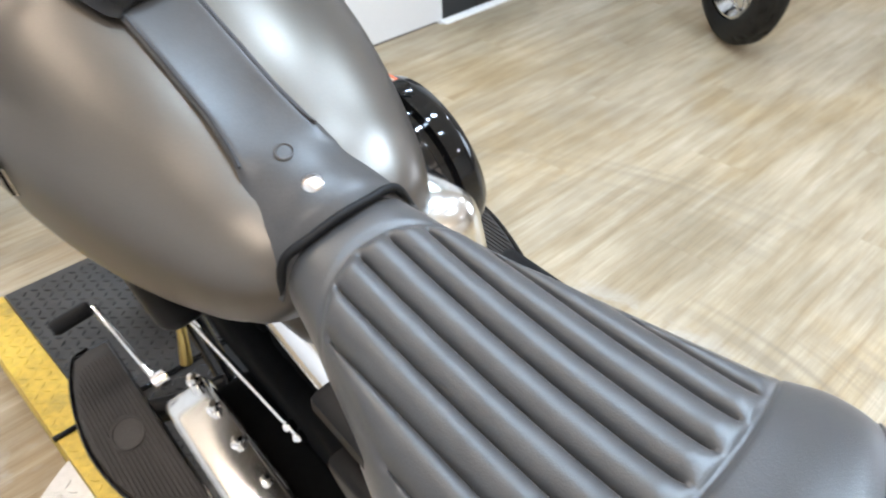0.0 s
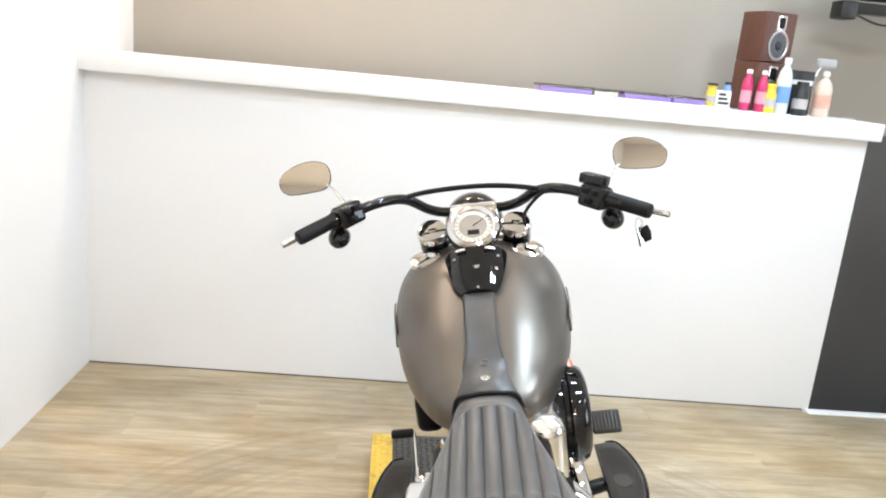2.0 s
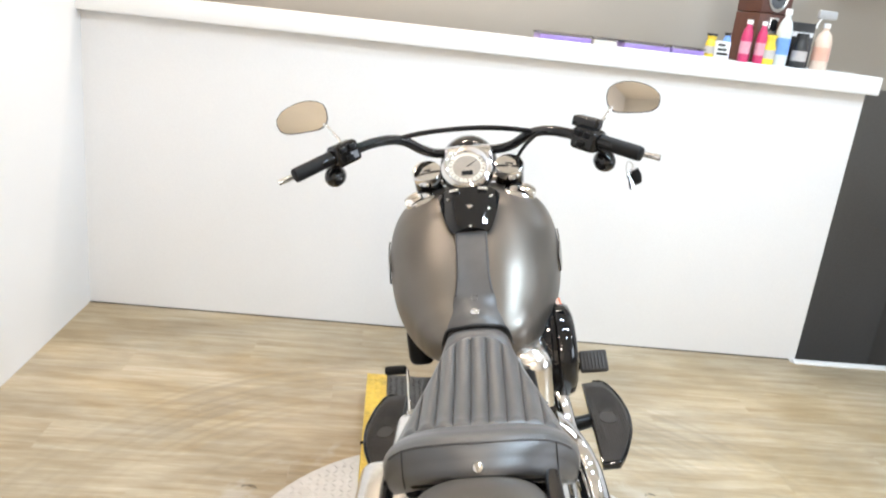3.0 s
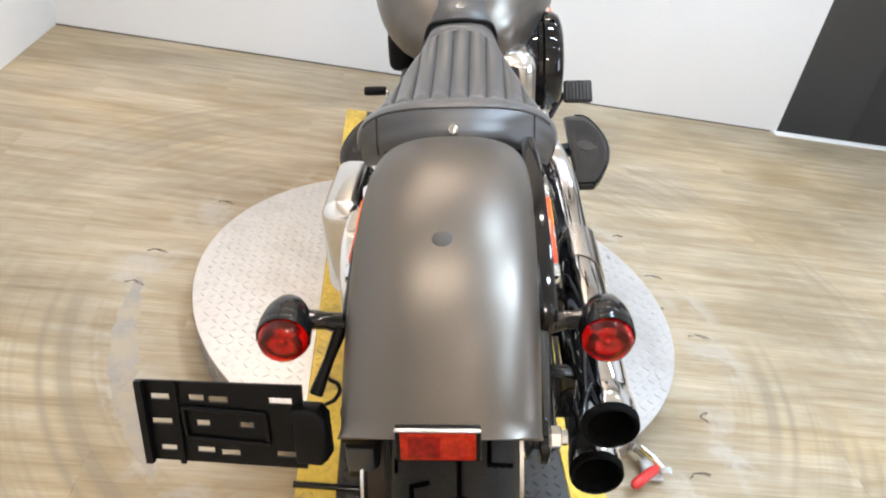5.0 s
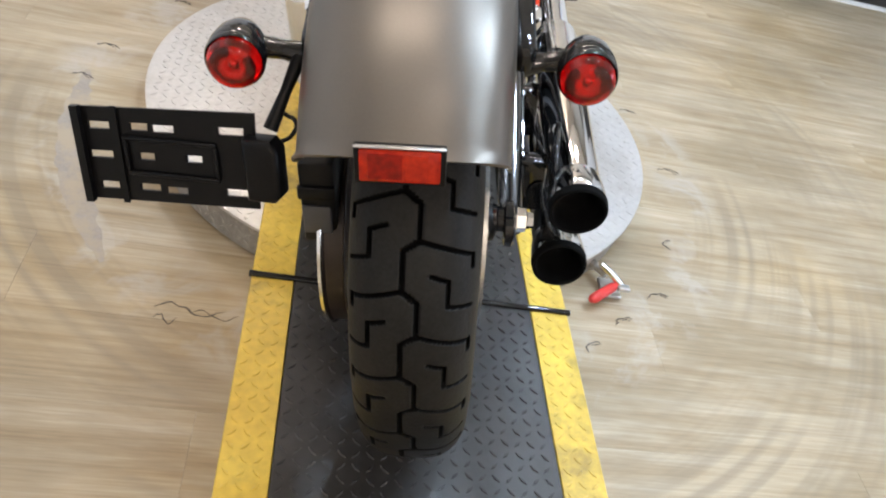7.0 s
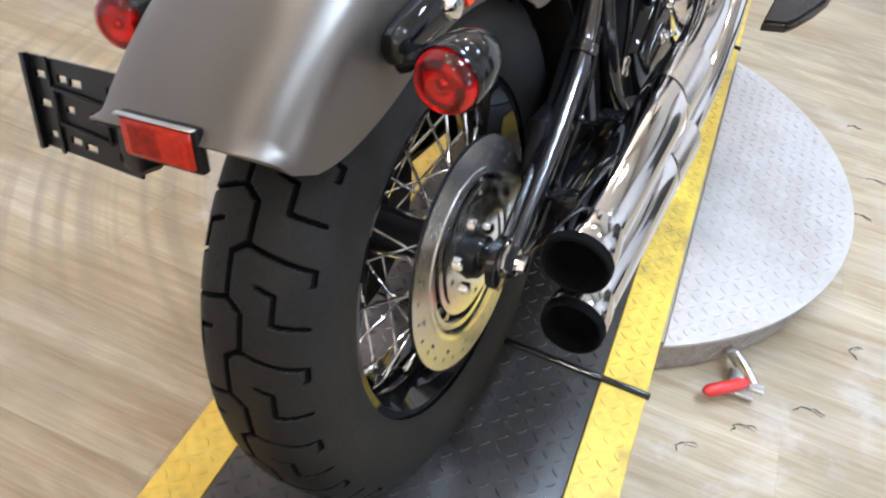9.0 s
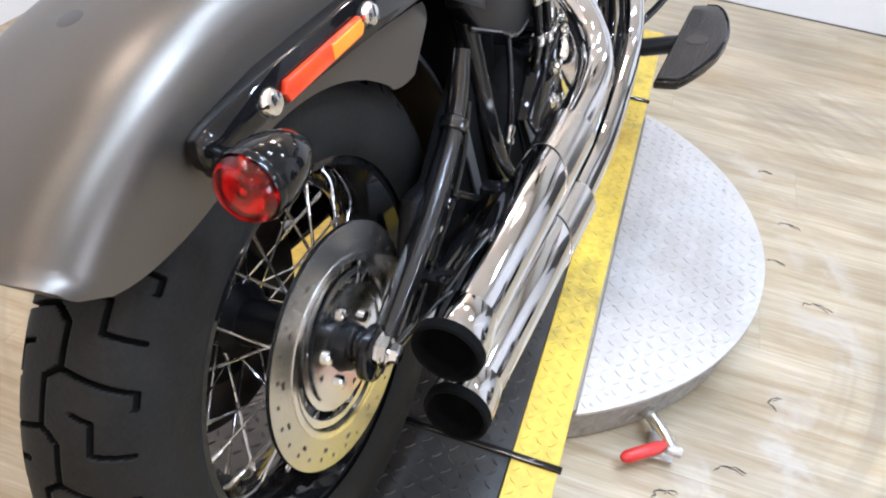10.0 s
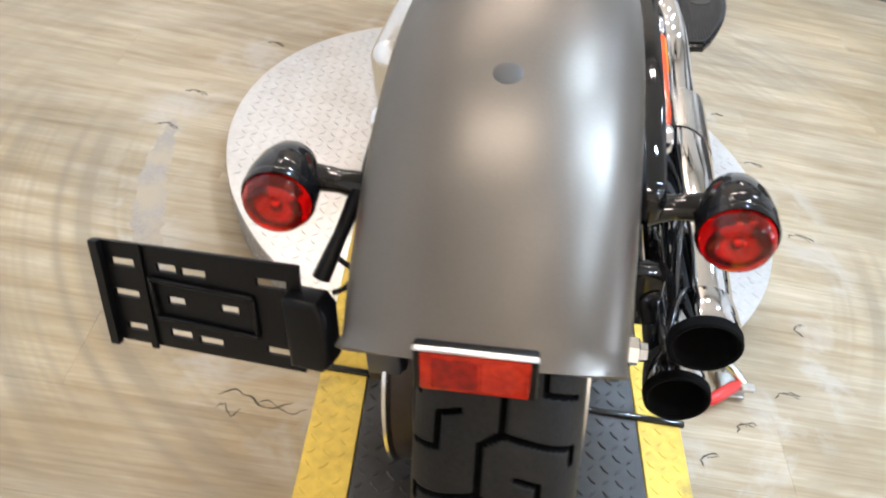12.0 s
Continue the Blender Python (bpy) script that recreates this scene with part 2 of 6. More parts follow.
    rr.inputs[3].default_value, rr.inputs[4].default_value = 0.27, 0.48
    ln.new(blotch, rr.inputs[0])
    ln.new(rr.outputs[0], b.inputs["Roughness"])
    bp = n.new("ShaderNodeBump")
    bp.inputs["Strength"].default_value, bp.inputs["Distance"].default_value = 0.6, 0.0006
    ln.new(grain, bp.inputs["Height"])
    ln.new(bp.outputs[0], b.inputs["Normal"])
    return m


M_RED = glass_mat("red_lens_clear", (0.92, 0.045, 0.03), 0.0)
M_BOWL = mat("lamp_bowl", (0.9, 0.89, 0.87), 0.14, 1.0, 0.06, 60, 300)
# grey that paints shade onto the walls behind the doorway
M_WALLSHADE = mat("dark_grey_panel", (0.105, 0.098, 0.090), 0.55, 0.0, 0.1, 2, 90)
M_FLOOR = floor_mat()

# ---- mesh helpers ----


def finish(ob, angle=40):
    me = ob.data
    me.polygons.foreach_set("use_smooth", [True] * len(me.polygons))
    me.set_sharp_from_angle(angle=radians(angle))
    return ob


def part(name, bm, material, parent=None, label="", angle=40):
    """Links a bmesh as one mesh object under a thing or a part."""
    me = bpy.data.meshes.new(name)
    bmesh.ops.recalc_face_normals(bm, faces=bm.faces)
    bm.to_mesh(me)
    bm.free()
    me.materials.append(material)
    ob = new(name, me)
    finish(ob, angle)
    if parent is not None:
        ob.parent = parent
    if label:
        ob["label"] = label
    return ob


def part_pydata(name, verts, faces, material, parent=None, label="", angle=40):
    me = bpy.data.meshes.new(name)
    me.from_pydata(verts, [], faces)
    me.materials.append(material)
    ob = new(name, me)
    finish(ob, angle)
    if parent is not None:
        ob.parent = parent
    if label:
        ob["label"] = label
    return ob


def thing(name, label, category, m=None, group="", kind=""):
    ob = new(name)
    ob.empty_display_size = 0.05
    if m is not None:
        ob.matrix_world = m
    return tagged(ob, label, category, group, kind)


def add_box(bm, lo, hi, bevel=0.0, segs=2, m=None):
    lo, hi = Vector(lo), Vector(hi)
    geom = bmesh.ops.create_cube(bm, size=1.0)["verts"]
    bmesh.ops.scale(bm, vec=hi - lo, verts=geom)
    bmesh.ops.translate(bm, vec=(lo + hi) / 2, verts=geom)
    if bevel:
        edges = list({e for v in geom for e in v.link_edges})
        res = bmesh.ops.bevel(bm, geom=edges, offset=bevel, segments=segs, profile=0.5, affect="EDGES", clamp_overlap=True)
        geom = list({v for f in res["faces"] for v in f.verts} | {v for v in geom if v.is_valid})
    if m is not None:
        bmesh.ops.transform(bm, matrix=m, verts=geom)
    return geom


def box(lo, hi, bevel=0.0, segs=2, m=None):
    bm = bmesh.new()
    add_box(bm, lo, hi, bevel, segs, m)
    return bm


def frame_of(axis):
    axis = Vector(axis).normalized()
    side = axis.cross((0, 0, 1) if abs(axis.z) < 0.9 else (1, 0, 0)).normalized()
    return side, axis.cross(side), axis


def add_lathe(bm, start, axis, profile, segs=32, caps=True):
    """profile: (distance along the axis, radius) from one end to the other."""
    s, u, a = frame_of(axis)
    rings = []
    for d, r in profile:
        c = Vector(start) + a * d
        if r < 1e-6:
            rings.append([bm.verts.new(c)])
        else:
            rings.append([bm.verts.new(c + (s * math.cos(2 * math.pi * k / segs) + u * math.sin(2 * math.pi * k / segs)) * r) for k in range(segs)])
    for p, q in zip(rings, rings[1:]):
        if len(p) == 1 and len(q) == 1:
            continue
        for k in range(segs):
            j = (k + 1) % segs
            if len(p) == 1:
                bm.faces.new((p[0], q[k], q[j]))
            elif len(q) == 1:
                bm.faces.new((p[k], p[j], q[0]))
            else:
                bm.faces.new((p[k], p[j], q[j], q[k]))
    if caps:
        for ring in (rings[0], rings[-1]):
            if len(ring) > 2:
                bm.faces.new(ring)
    return bm


def lathe(start, axis, profile, segs=32, caps=True):
    return add_lathe(bmesh.new(), start, axis, profile, segs, caps)


def smooth_path(pts, n=8):
    """Catmull-Rom through the points."""
    p = [Vector(q) for q in pts]
    p = [2 * p[0] - p[1]] + p + [2 * p[-1] - p[-2]]
    out = []
    for k in range(1, len(p) - 2):
        for j in range(n):
            t = j / n
            a, b, c, d = p[k - 1 : k + 3]
            out.append(0.5 * (2 * b + (c - a) * t + (2 * a - 5 * b + 4 * c - d) * t * t + (3 * b - a - 3 * c + d) * t**3))
    out.append(p[-2])
    return out


def add_tube(bm, pts, r, segs=12, smooth=8, caps=True):
    """r: one radius, or a list of radii spread along the path."""
    path = smooth_path(pts, smooth) if smooth and len(pts) > 2 else [Vector(q) for q in pts]
    rad = [r] * len(path) if isinstance(r, (int, float)) else list(np.interp(np.linspace(0, 1, len(path)), np.linspace(0, 1, len(r)), r))
    rings, up = [], None
    for k, c in enumerate(path):
        t = (path[min(k + 1, len(path) - 1)] - path[max(k - 1, 0)]).normalized()
        if up is None:
            up = frame_of(t)[1]
        side = t.cross(up).normalized()
        up = side.cross(t).normalized()
        rings.append([bm.verts.new(c + (side * math.cos(2 * math.pi * j / segs) + up * math.sin(2 * math.pi * j / segs)) * rad[k]) for j in range(segs)])
    for p, q in zip(rings, rings[1:]):
        for j in range(segs):
            i = (j + 1) % segs
            bm.faces.new((p[j], p[i], q[i], q[j]))
    if caps:
        bm.faces.new(rings[0])
        bm.faces.new(rings[-1])
    return bm


def tube(pts, r, segs=12, smooth=8):
    return add_tube(bmesh.new(), pts, r, segs, smooth)


def add_prism(bm, outline, lo, hi, axis="z", bevel=0.0, segs=2):
    """An outline in the plane across the axis, pulled from lo to hi. Axis z: (x, y); axis x: (y, z); axis y: (x, z)."""
    def at(p, h):
        return {"z": (p[0], p[1], h), "x": (h, p[0], p[1]), "y": (p[0], h, p[1])}[axis]
    a = [bm.verts.new(at(p, lo)) for p in outline]
    b = [bm.verts.new(at(p, hi)) for p in outline]
    n = len(outline)
    fs = [bm.faces.new(a), bm.faces.new(b)] + [bm.faces.new((a[k], a[(k + 1) % n], b[(k + 1) % n], b[k])) for k in range(n)]
    if bevel:
        edges = list({e for f in fs[:2] for e in f.edges})
        bmesh.ops.bevel(bm, geom=edges, offset=bevel, segments=segs, profile=0.5, affect="EDGES", clamp_overlap=True)
    return bm


def prism(outline, lo, hi, axis="z", bevel=0.0, segs=2):
    return add_prism(bmesh.new(), outline, lo, hi, axis, bevel, segs)


def add_ball(bm, c, r, stretch=(1, 1, 1), u=20, v=12):
    geom = bmesh.ops.create_uvsphere(bm, u_segments=u, v_segments=v, radius=r)["verts"]
    bmesh.ops.scale(bm, vec=stretch, verts=geom)
    bmesh.ops.translate(bm, vec=c, verts=geom)
    return geom


def ball(c, r, stretch=(1, 1, 1)):
    bm = bmesh.new()
    add_ball(bm, c, r, stretch)
    return bm


def grid_shell(rows, thick=0.0, name="", closed=False):
    """Quads over rows of points; with thick, a second sheet that far inside, rims closed."""
    ny, nx = len(rows), len(rows[0])
    P = np.array(rows, float)
    verts = [tuple(p) for r in P for p in r]
    faces = []
    nxt = nx if closed else nx - 1
    for j in range(ny - 1):
        for i in range(nxt):
            i2 = (i + 1) % nx
            faces.append((j * nx + i, j * nx + i2, (j + 1) * nx + i2, (j + 1) * nx + i))
    if thick:
        dv, du = np.gradient(P, axis=0), np.gradient(P, axis=1)
        nrm = np.cross(du, dv)
        nrm /= np.linalg.norm(nrm, axis=2, keepdims=True) + 1e-9
        Q = P - nrm * thick
        base = len(verts)
        verts += [tuple(p) for r in Q for p in r]
        faces += [tuple(base + k for k in reversed(f)) for f in faces[: (ny - 1) * nxt]]
        for j in range(ny - 1):
            for i in (0, nx - 1):
                a, b = j * nx + i, (j + 1) * nx + i
                faces.append((a, b, b + base, a + base) if i else (b, a, a + base, b + base))
        for i in range(nx - 1):
            for j in (0, ny - 1):
                a, b = j * nx + i, j * nx + i + 1
                faces.append((b, a, a + base, b + base) if j else (a, b, b + base, a + base))
    return verts, faces


# ---- room ----
def structure(name, bm, material, label, parent=None):
    return tagged(part(name, bm, material, parent), label, "", "", "structure")


WALL_Y, LEFT_X, END_X, DOOR_X = 2.52, -1.545, 1.715, 2.55
SKEW = Matrix.Translation((0, WALL_Y, 0)) @ pose(0, 0, 0, 0, 0, -0.93) @ Matrix.Translation((0, -WALL_Y, 0))
floor = structure("floor", box((LEFT_X - 0.1, -5.0, -0.12), (6.0, 2.47, -0.004)), M_FLOOR, "pale oak vinyl plank floor, scuffed round the turntable")
structure("floor_back", box((LEFT_X - 0.1, 2.47, -0.62), (6.0, 3.3, -0.5)), M_DARKFLOOR, "dark grey lower floor behind the half wall")
tagged(part("threshold", box((END_X - 0.02, 2.448, -0.05), (DOOR_X, 2.49, 0.008), 0.003), M_LEDGE), "white threshold strip in the doorway", "", "", "structure")
structure("wall_half", box((LEFT_X - 0.02, WALL_Y, -0.5), (END_X, WALL_Y + 0.13, 1.25)), M_WHITE, "white painted half wall behind the turntable").matrix_world = SKEW
ledge = structure("ledge", box((LEFT_X - 0.02, WALL_Y - 0.05, 1.25), (END_X + 0.03, WALL_Y + 0.42, 1.325), 0.006), M_LEDGE, "white painted ledge on top of the half wall")
ledge.matrix_world = SKEW
# dark strip drawn in place of the shaded gap between floor and wall
structure("floor_seal", box((LEFT_X, WALL_Y - 0.003, 0.0), (END_X - 0.03, WALL_Y + 0.003, 0.005)), M_SCUFF_GAP, "thin dark strip drawn for the shadow gap along the foot of the half wall").matrix_world = SKEW
structure("wall_left", box((LEFT_X - 0.12, -5.0, -0.5), (LEFT_X, 3.15, CEIL)), M_WHITE, "white painted wall beside the turntable")
structure("wall_back", box((LEFT_X - 0.12, 3.15, -0.5), (6.0, 3.27, CEIL)), M_BEIGE, "beige painted wall behind the half wall")
# two added dark sheets: the recess's shade as colour, no real panels
structure("wall_panel", box((1.5, 3.11, -0.5), (DOOR_X, 3.15, 1.25), 0.004, 1), M_WALLSHADE, "dark grey sheet painting the shade on the wall behind the doorway")
structure("wall_panel_side", box((2.535, 2.72, -0.5), (DOOR_X, 3.11, 1.25), 0.003, 1), M_WALLSHADE, "dark grey sheet painting the shade on the wall beside the doorway")
structure("wall_jamb", box((DOOR_X, 2.27, -0.5), (DOOR_X + 0.12, 3.15, CEIL)), M_WHITE, "white painted wall beside the doorway")
structure("wall_return", box((DOOR_X + 0.12, 2.27, -0.01), (6.0, 2.39, CEIL)), M_WHITE, "white painted wall behind the waste bin")
structure("wall_south", box((LEFT_X, -5.12, -0.01), (6.0, -5.0, CEIL)), M_CREAM, "cream painted wall of the showroom")
bm = bmesh.new()
for lo, hi in (((6.0, -5.12, -0.01), (6.12, -2.2, CEIL)), ((6.0, 0.2, -0.01), (6.12, 4.32, CEIL)), ((6.0, -2.2, -0.01), (6.12, 0.2, 0.8)), ((6.0, -2.2, 2.6), (6.12, 0.2, CEIL))):
    add_box(bm, lo, hi)
structure("wall_east", bm, M_BEIGE, "beige showroom wall with a wide window")
structure("ceiling", box((LEFT_X - 0.12, -5.12, CEIL), (6.12, 4.32, CEIL + 0.1)), M_CEIL, "beige painted ceiling")

# ---- motorcycle ----
LEANS, HEADS = radians(11.63), radians(-5.39)
RIGHT = Vector((math.cos(HEADS) * math.cos(LEANS), math.sin(HEADS) * math.cos(LEANS), math.sin(LEANS)))
AHEAD = Vector((-math.sin(HEADS), math.cos(HEADS), 0))
BIKE = Matrix((RIGHT, AHEAD, RIGHT.cross(AHEAD))).transposed().to_4x4()
BIKE.translation = (-0.004, 0.0, 0.092)
bike = thing("motorcycle", "satin grey cruiser motorcycle leaning on its side stand on the ramp", "motorcycle", BIKE)
AXLE = Vector((0.009, 0.0, 0.329))


# fuel tank
TY = [0.685, 0.700, 0.73, 0.78, 0.85, 0.93, 1.02, 1.10, 1.18, 1.25, 1.30]
TW = [0.05, 0.085, 0.113, 0.138, 0.165, 0.188, 0.205, 0.210, 0.202, 0.17, 0.10]
TT = [0.694, 0.713, 0.734, 0.759, 0.799, 0.836, 0.872, 0.895, 0.904, 0.896, 0.87]
TB = [0.66, 0.635, 0.62, 0.605, 0.59, 0.58, 0.575, 0.58, 0.60, 0.64, 0.70]


def spline(xs, ys, x):
    """Smooth curve through the stations."""
    xs, ys = np.array(xs), np.array(ys)
    k = int(np.clip(np.searchsorted(xs, x) - 1, 0, len(xs) - 2))
    m = np.gradient(ys, xs)
    h = xs[k + 1] - xs[k]
    t = (x - xs[k]) / h
    return float((2 * t**3 - 3 * t**2 + 1) * ys[k] + (t**3 - 2 * t**2 + t) * h * m[k] + (-2 * t**3 + 3 * t**2) * ys[k + 1] + (t**3 - t**2) * h * m[k + 1])


def signed_pow(v, p):
    return math.copysign(abs(v) ** p, v)


def tank_point(y, a):
    w, t, b = spline(TY, TW, y), spline(TY, TT, y), spline(TY, TB, y)
    x = w * signed_pow(math.cos(a), 2 / 2.7)
    z = (t + b) / 2 + (t - b) / 2 * signed_pow(math.sin(a), 2 / 2.7)
    if math.sin(a) > 0:
        z -= 0.007 * math.exp(-((x / 0.05) ** 2))
    return (x, y, z)


rows = []
for k in range(61):
    e = k / 60
    y = 0.685 + (1.30 - 0.685) * (0.5 - 0.5 * math.cos(math.pi * e) if k in (0, 60) else e)
    rows.append([tank_point(y, 2 * math.pi * j / 72 + 0.001) for j in range(72)])
v, f = grid_shell(rows, closed=True)
f += [tuple(reversed(range(72))), tuple(range(60 * 72, 61 * 72))]
tank = part_pydata("fuel_tank", v, f, M_TANK, bike, "satin warm grey painted teardrop fuel tank", 60)
for s in (-1, 1):
    c = Vector((0.125 * s, 1.14, 0.887))
    ax = Vector((0.10 * s, -0.30, 1)).normalized()
    part("fuel_cap", lathe(c - ax * 0.012, ax, [(0, 0.039), (0.012, 0.0405), (0.0155, 0.0405), (0.0165, 0.039)], 40), M_CHROME, tank, "chrome ring of the fuel cap")
    part("cap_dome", lathe(c + ax * 0.0045, ax, [(0, 0.0375), (0.002, 0.037), (0.005, 0.032), (0.007, 0.020), (0.0078, 0.0)], 40), M_CHROME, tank, "polished chrome cap dome")
    w = spline(TY, TW, 1.04)
    rows = []
    for y in np.linspace(0.975, 1.105, 14):
        row = [tank_point(y, q if s > 0 else math.pi - q) for q in np.linspace(0.03, 0.24, 6)]
        rows.append([(x + 0.0022 * s, yy, z) for x, yy, z in row])
    v, f = grid_shell(rows if s > 0 else [r[::-1] for r in rows], 0.003)
    part_pydata("tank_emblem", v, f, M_BLACK, tank, "black tank side emblem")
    p0, p1 = tank_point(0.973, 0.03 if s > 0 else math.pi - 0.03), tank_point(0.973, 0.2 if s > 0 else math.pi - 0.2)
    part("emblem_edge", tube([(p0[0] + 0.001 * s, p0[1], p0[2]), (p1[0] + 0.001 * s, p1[1], p1[2])], 0.0016, 8, 0), M_CHROME, tank, "bright emblem edge")

# leather strip on the tank
CY = [0.692, 0.70, 0.715, 0.74, 0.765, 0.80, 0.87, 0.96]
CW = [0.074, 0.077, 0.077, 0.066, 0.046, 0.038, 0.036, 0.037]
CZ = [0.722, 0.730, 0.737, 0.744, 0.754, 0.772, 0.808, 0.849]
CD = [0.045, 0.045, 0.042, 0.026, 0.006, 0.0, 0.0, 0.0]
rows = []
for k in range(41):
    y = 0.692 + (0.96 - 0.692) * k / 40
    hw, z0, dr = spline(CY, CW, y), spline(CY, CZ, y), spline(CY, CD, y)
    row = []
    for j in range(25):
        u = -1 + 2 * j / 24
        x = hw * u
        edge = 0.004 * (abs(u) > 0.86) * (0.5 - 0.5 * math.cos((abs(u) - 0.86) / 0.14 * math.pi))
        row.append((x, y, z0 + 0.002 - dr * abs(u) ** 2.4 + 0.003 * u * u * (dr < 0.004) - edge))
    rows.append(row)
v, f = grid_shell(rows, 0.012)
strip = part_pydata("tank_strip", v, f, M_CONSOLE, bike, "dark grey leather strip down the tank", 50)
for s in (-1, 1):
    pts = [(s * (spline(CY, CW, y) - 0.004), y, spline(CY, CZ, y) + 0.0035) for y in np.linspace(0.77, 0.955, 14)]
    part("piping", tube(pts, 0.0017, 8, 2), M_STITCH, strip, "stitched edge piping")
part("bolt", lathe((0, 0.724, 0.738), (0, -0.3, 1), [(0, 0.0105), (0.003, 0.0105), (0.006, 0.008), (0.008, 0.0)], 20), M_CHROME, strip, "chrome dome bolt")
part("eyelet", lathe((0, 0.763, 0.7545), (0, -0.4, 1), [(0, 0.009), (0.0015, 0.0095), (0.002, 0.008), (0.0006, 0.0065), (0.0004, 0.0)], 20), M_CONSOLE, strip, "pressed eyelet")
for s in (-1, 1):
    part("snap", lathe((0.073 * s, 0.714, 0.688), (0.8 * s, -0.3, 0.5), [(0, 0.009), (0.005, 0.010), (0.009, 0.007), (0.010, 0)], 18), M_CHROME, strip, "chrome side screw")

# gauge panel and speedometer
rows = []
for k in range(17):
    e = k / 16
    y = 0.944 + (1.058 - 0.944) * e
    hw = 0.038 + (0.075 - 0.038) * e**0.58
    z0 = 0.849 + (0.926 - 0.849) * e
    rows.append([(hw * u, y, z0 + 0.008 * (1 - u * u) - 0.018 * e * abs(u) ** 3 - 0.003 * abs(u) ** 4) for u in np.linspace(-1, 1, 17)])
v, f = grid_shell(rows, 0.03)
dash = part_pydata("dash_panel", v, f, M_BLACK, bike, "gloss black dash panel on the tank", 50)
for x, y, z in ((-0.03, 0.962, 0.8565), (0.032, 0.962, 0.8565), (0.0, 0.949, 0.8595), (-0.05, 1.03, 0.906), (0.052, 1.03, 0.906), (0.045, 1.0, 0.885)):
    part("screw", lathe((x, y, z - 0.001), (0, -0.6, 0.8), [(0, 0.0035), (0.003, 0.0035), (0.0045, 0.0)], 12), M_CHROME, dash, "bright panel screw")
part("dash_emblem", prism([(-0.008, 1.000), (-0.004, 0.993), (0.003, 0.995), (0.007, 0.990), (0.010, 0.999), (0.005, 1.006), (-0.002, 1.004)], 0.892, 0.8985, "z", 0.001, 1), M_ALU, dash, "small bright emblem")
for s in (-1, 1):
    part("dash_tab", box((-0.012, -0.004, -0.002), (0.012, 0.004, 0.0025), 0.0015, 2, Matrix.Translation((0.034 * s, 1.040, 0.9245)) @ pose(0, 0, 0, 34, 10 * s, 12 * s)), M_CHROME, dash, "bright indicator tab")
GN = Vector((0, -0.68, 0.73)).normalized()
GC = Vector((0, 1.10, 0.966))
gauge = part("speedometer", lathe(GC - GN * 0.05, GN, [(0, 0.03), (0.008, 0.05), (0.03, 0.064), (0.046, 0.066), (0.050, 0.0625)], 48), M_BLACK, bike, "round speedometer with a chrome bezel and cream dial")
part("bezel", lathe(GC, GN, [(-0.004, 0.0615), (0.004, 0.063), (0.009, 0.060), (0.011, 0.054), (0.007, 0.047), (0.0035, 0.045)], 48, False), M_CHROME, gauge, "polished chrome bezel")
part("dial", lathe(GC, GN, [(0.002, 0.0), (0.0022, 0.046)], 48, False), M_DIAL, gauge, "cream dial face")
part("dial_ring", lathe(GC, GN, [(0.0030, 0.034), (0.0034, 0.032), (0.0030, 0.012), (0.0028, 0.0)], 48, False), plain("dial_shade", (0.27, 0.23, 0.19)), gauge, "brown inner dial disc")
gs, gu, _ = frame_of(GN)
for k in range(17):
    a = math.radians(-35 + 250 * k / 16)
    d = gs * math.cos(a) + gu * math.sin(a)
    part("dial_tick", tube([GC + GN * 0.0032 + d * 0.0365, GC + GN * 0.0032 + d * 0.043], 0.0008, 4, 0), M_SATIN, gauge)
part("needle", tube([GC + GN * 0.0048, GC + GN * 0.0048 - gs * 0.026 - gu * 0.018], [0.0013, 0.0005], 6, 0), M_SATIN, gauge, "dark needle")
bm = box((-0.014, -0.007, 0), (0.014, 0.007, 0.001), 0.0005, 1, Matrix.Translation(GC + GN * 0.0031 - GN.cross((1, 0, 0)) * 0.018) @ Vector((0, 0, 1)).rotation_difference(GN).to_matrix().to_4x4())
part("display", bm, M_SATIN, gauge, "small dark display")

# seat
SY = [0.257, 0.268, 0.285, 0.318, 0.36, 0.44, 0.52, 0.60, 0.655, 0.68, 0.700]
SZ = [0.7195, 0.7215, 0.7195, 0.709, 0.698, 0.692, 0.695, 0.704, 0.714, 0.7175, 0.7165]
SW = [0.155, 0.159, 0.161, 0.160, 0.155, 0.140, 0.119, 0.094, 0.077, 0.071, 0.067]
SH = [0.085, 0.095, 0.100, 0.102, 0.098, 0.090, 0.084, 0.078, 0.072, 0.066, 0.056]
SIDE = [1 - (k / 20) ** 2 * 0.11 for k in range(20)]
RIBS = [-0.0115 + 0.0297 * (k + q / 14) for k in range(-5, 6) for q in range(14)] + [-0.0115 + 0.0297 * 6]
NU, rows = 2 * len(SIDE) + len(RIBS), []


def across(w):
    """Columns across the seat: the flanks, and lines that run along the ribs."""
    top = 0.885 * w
    mid = [x if abs(x) < top else math.copysign(top + (abs(x) - top) * 0.004, x) for x in RIBS]
    return [-u for u in SIDE] + [x / w for x in mid] + SIDE[::-1]


def seat_round(x, y, z):
    """Rounds the back of the seat forward and down towards its corners."""
    e = min(1.0, max(0.0, (0.43 - y) / 0.15))
    e = e * e * (3 - 2 * e)
    q = (abs(x) / 0.124) ** 2.1
    tuck = e * max(0.0, 0.668 - z) / 0.06
    return (x * (1 - 0.08 * tuck * tuck), y + e * (0.010 + 0.034 * q) + 0.004 * tuck * tuck, z - e * 0.010 * min(q, 1.4))


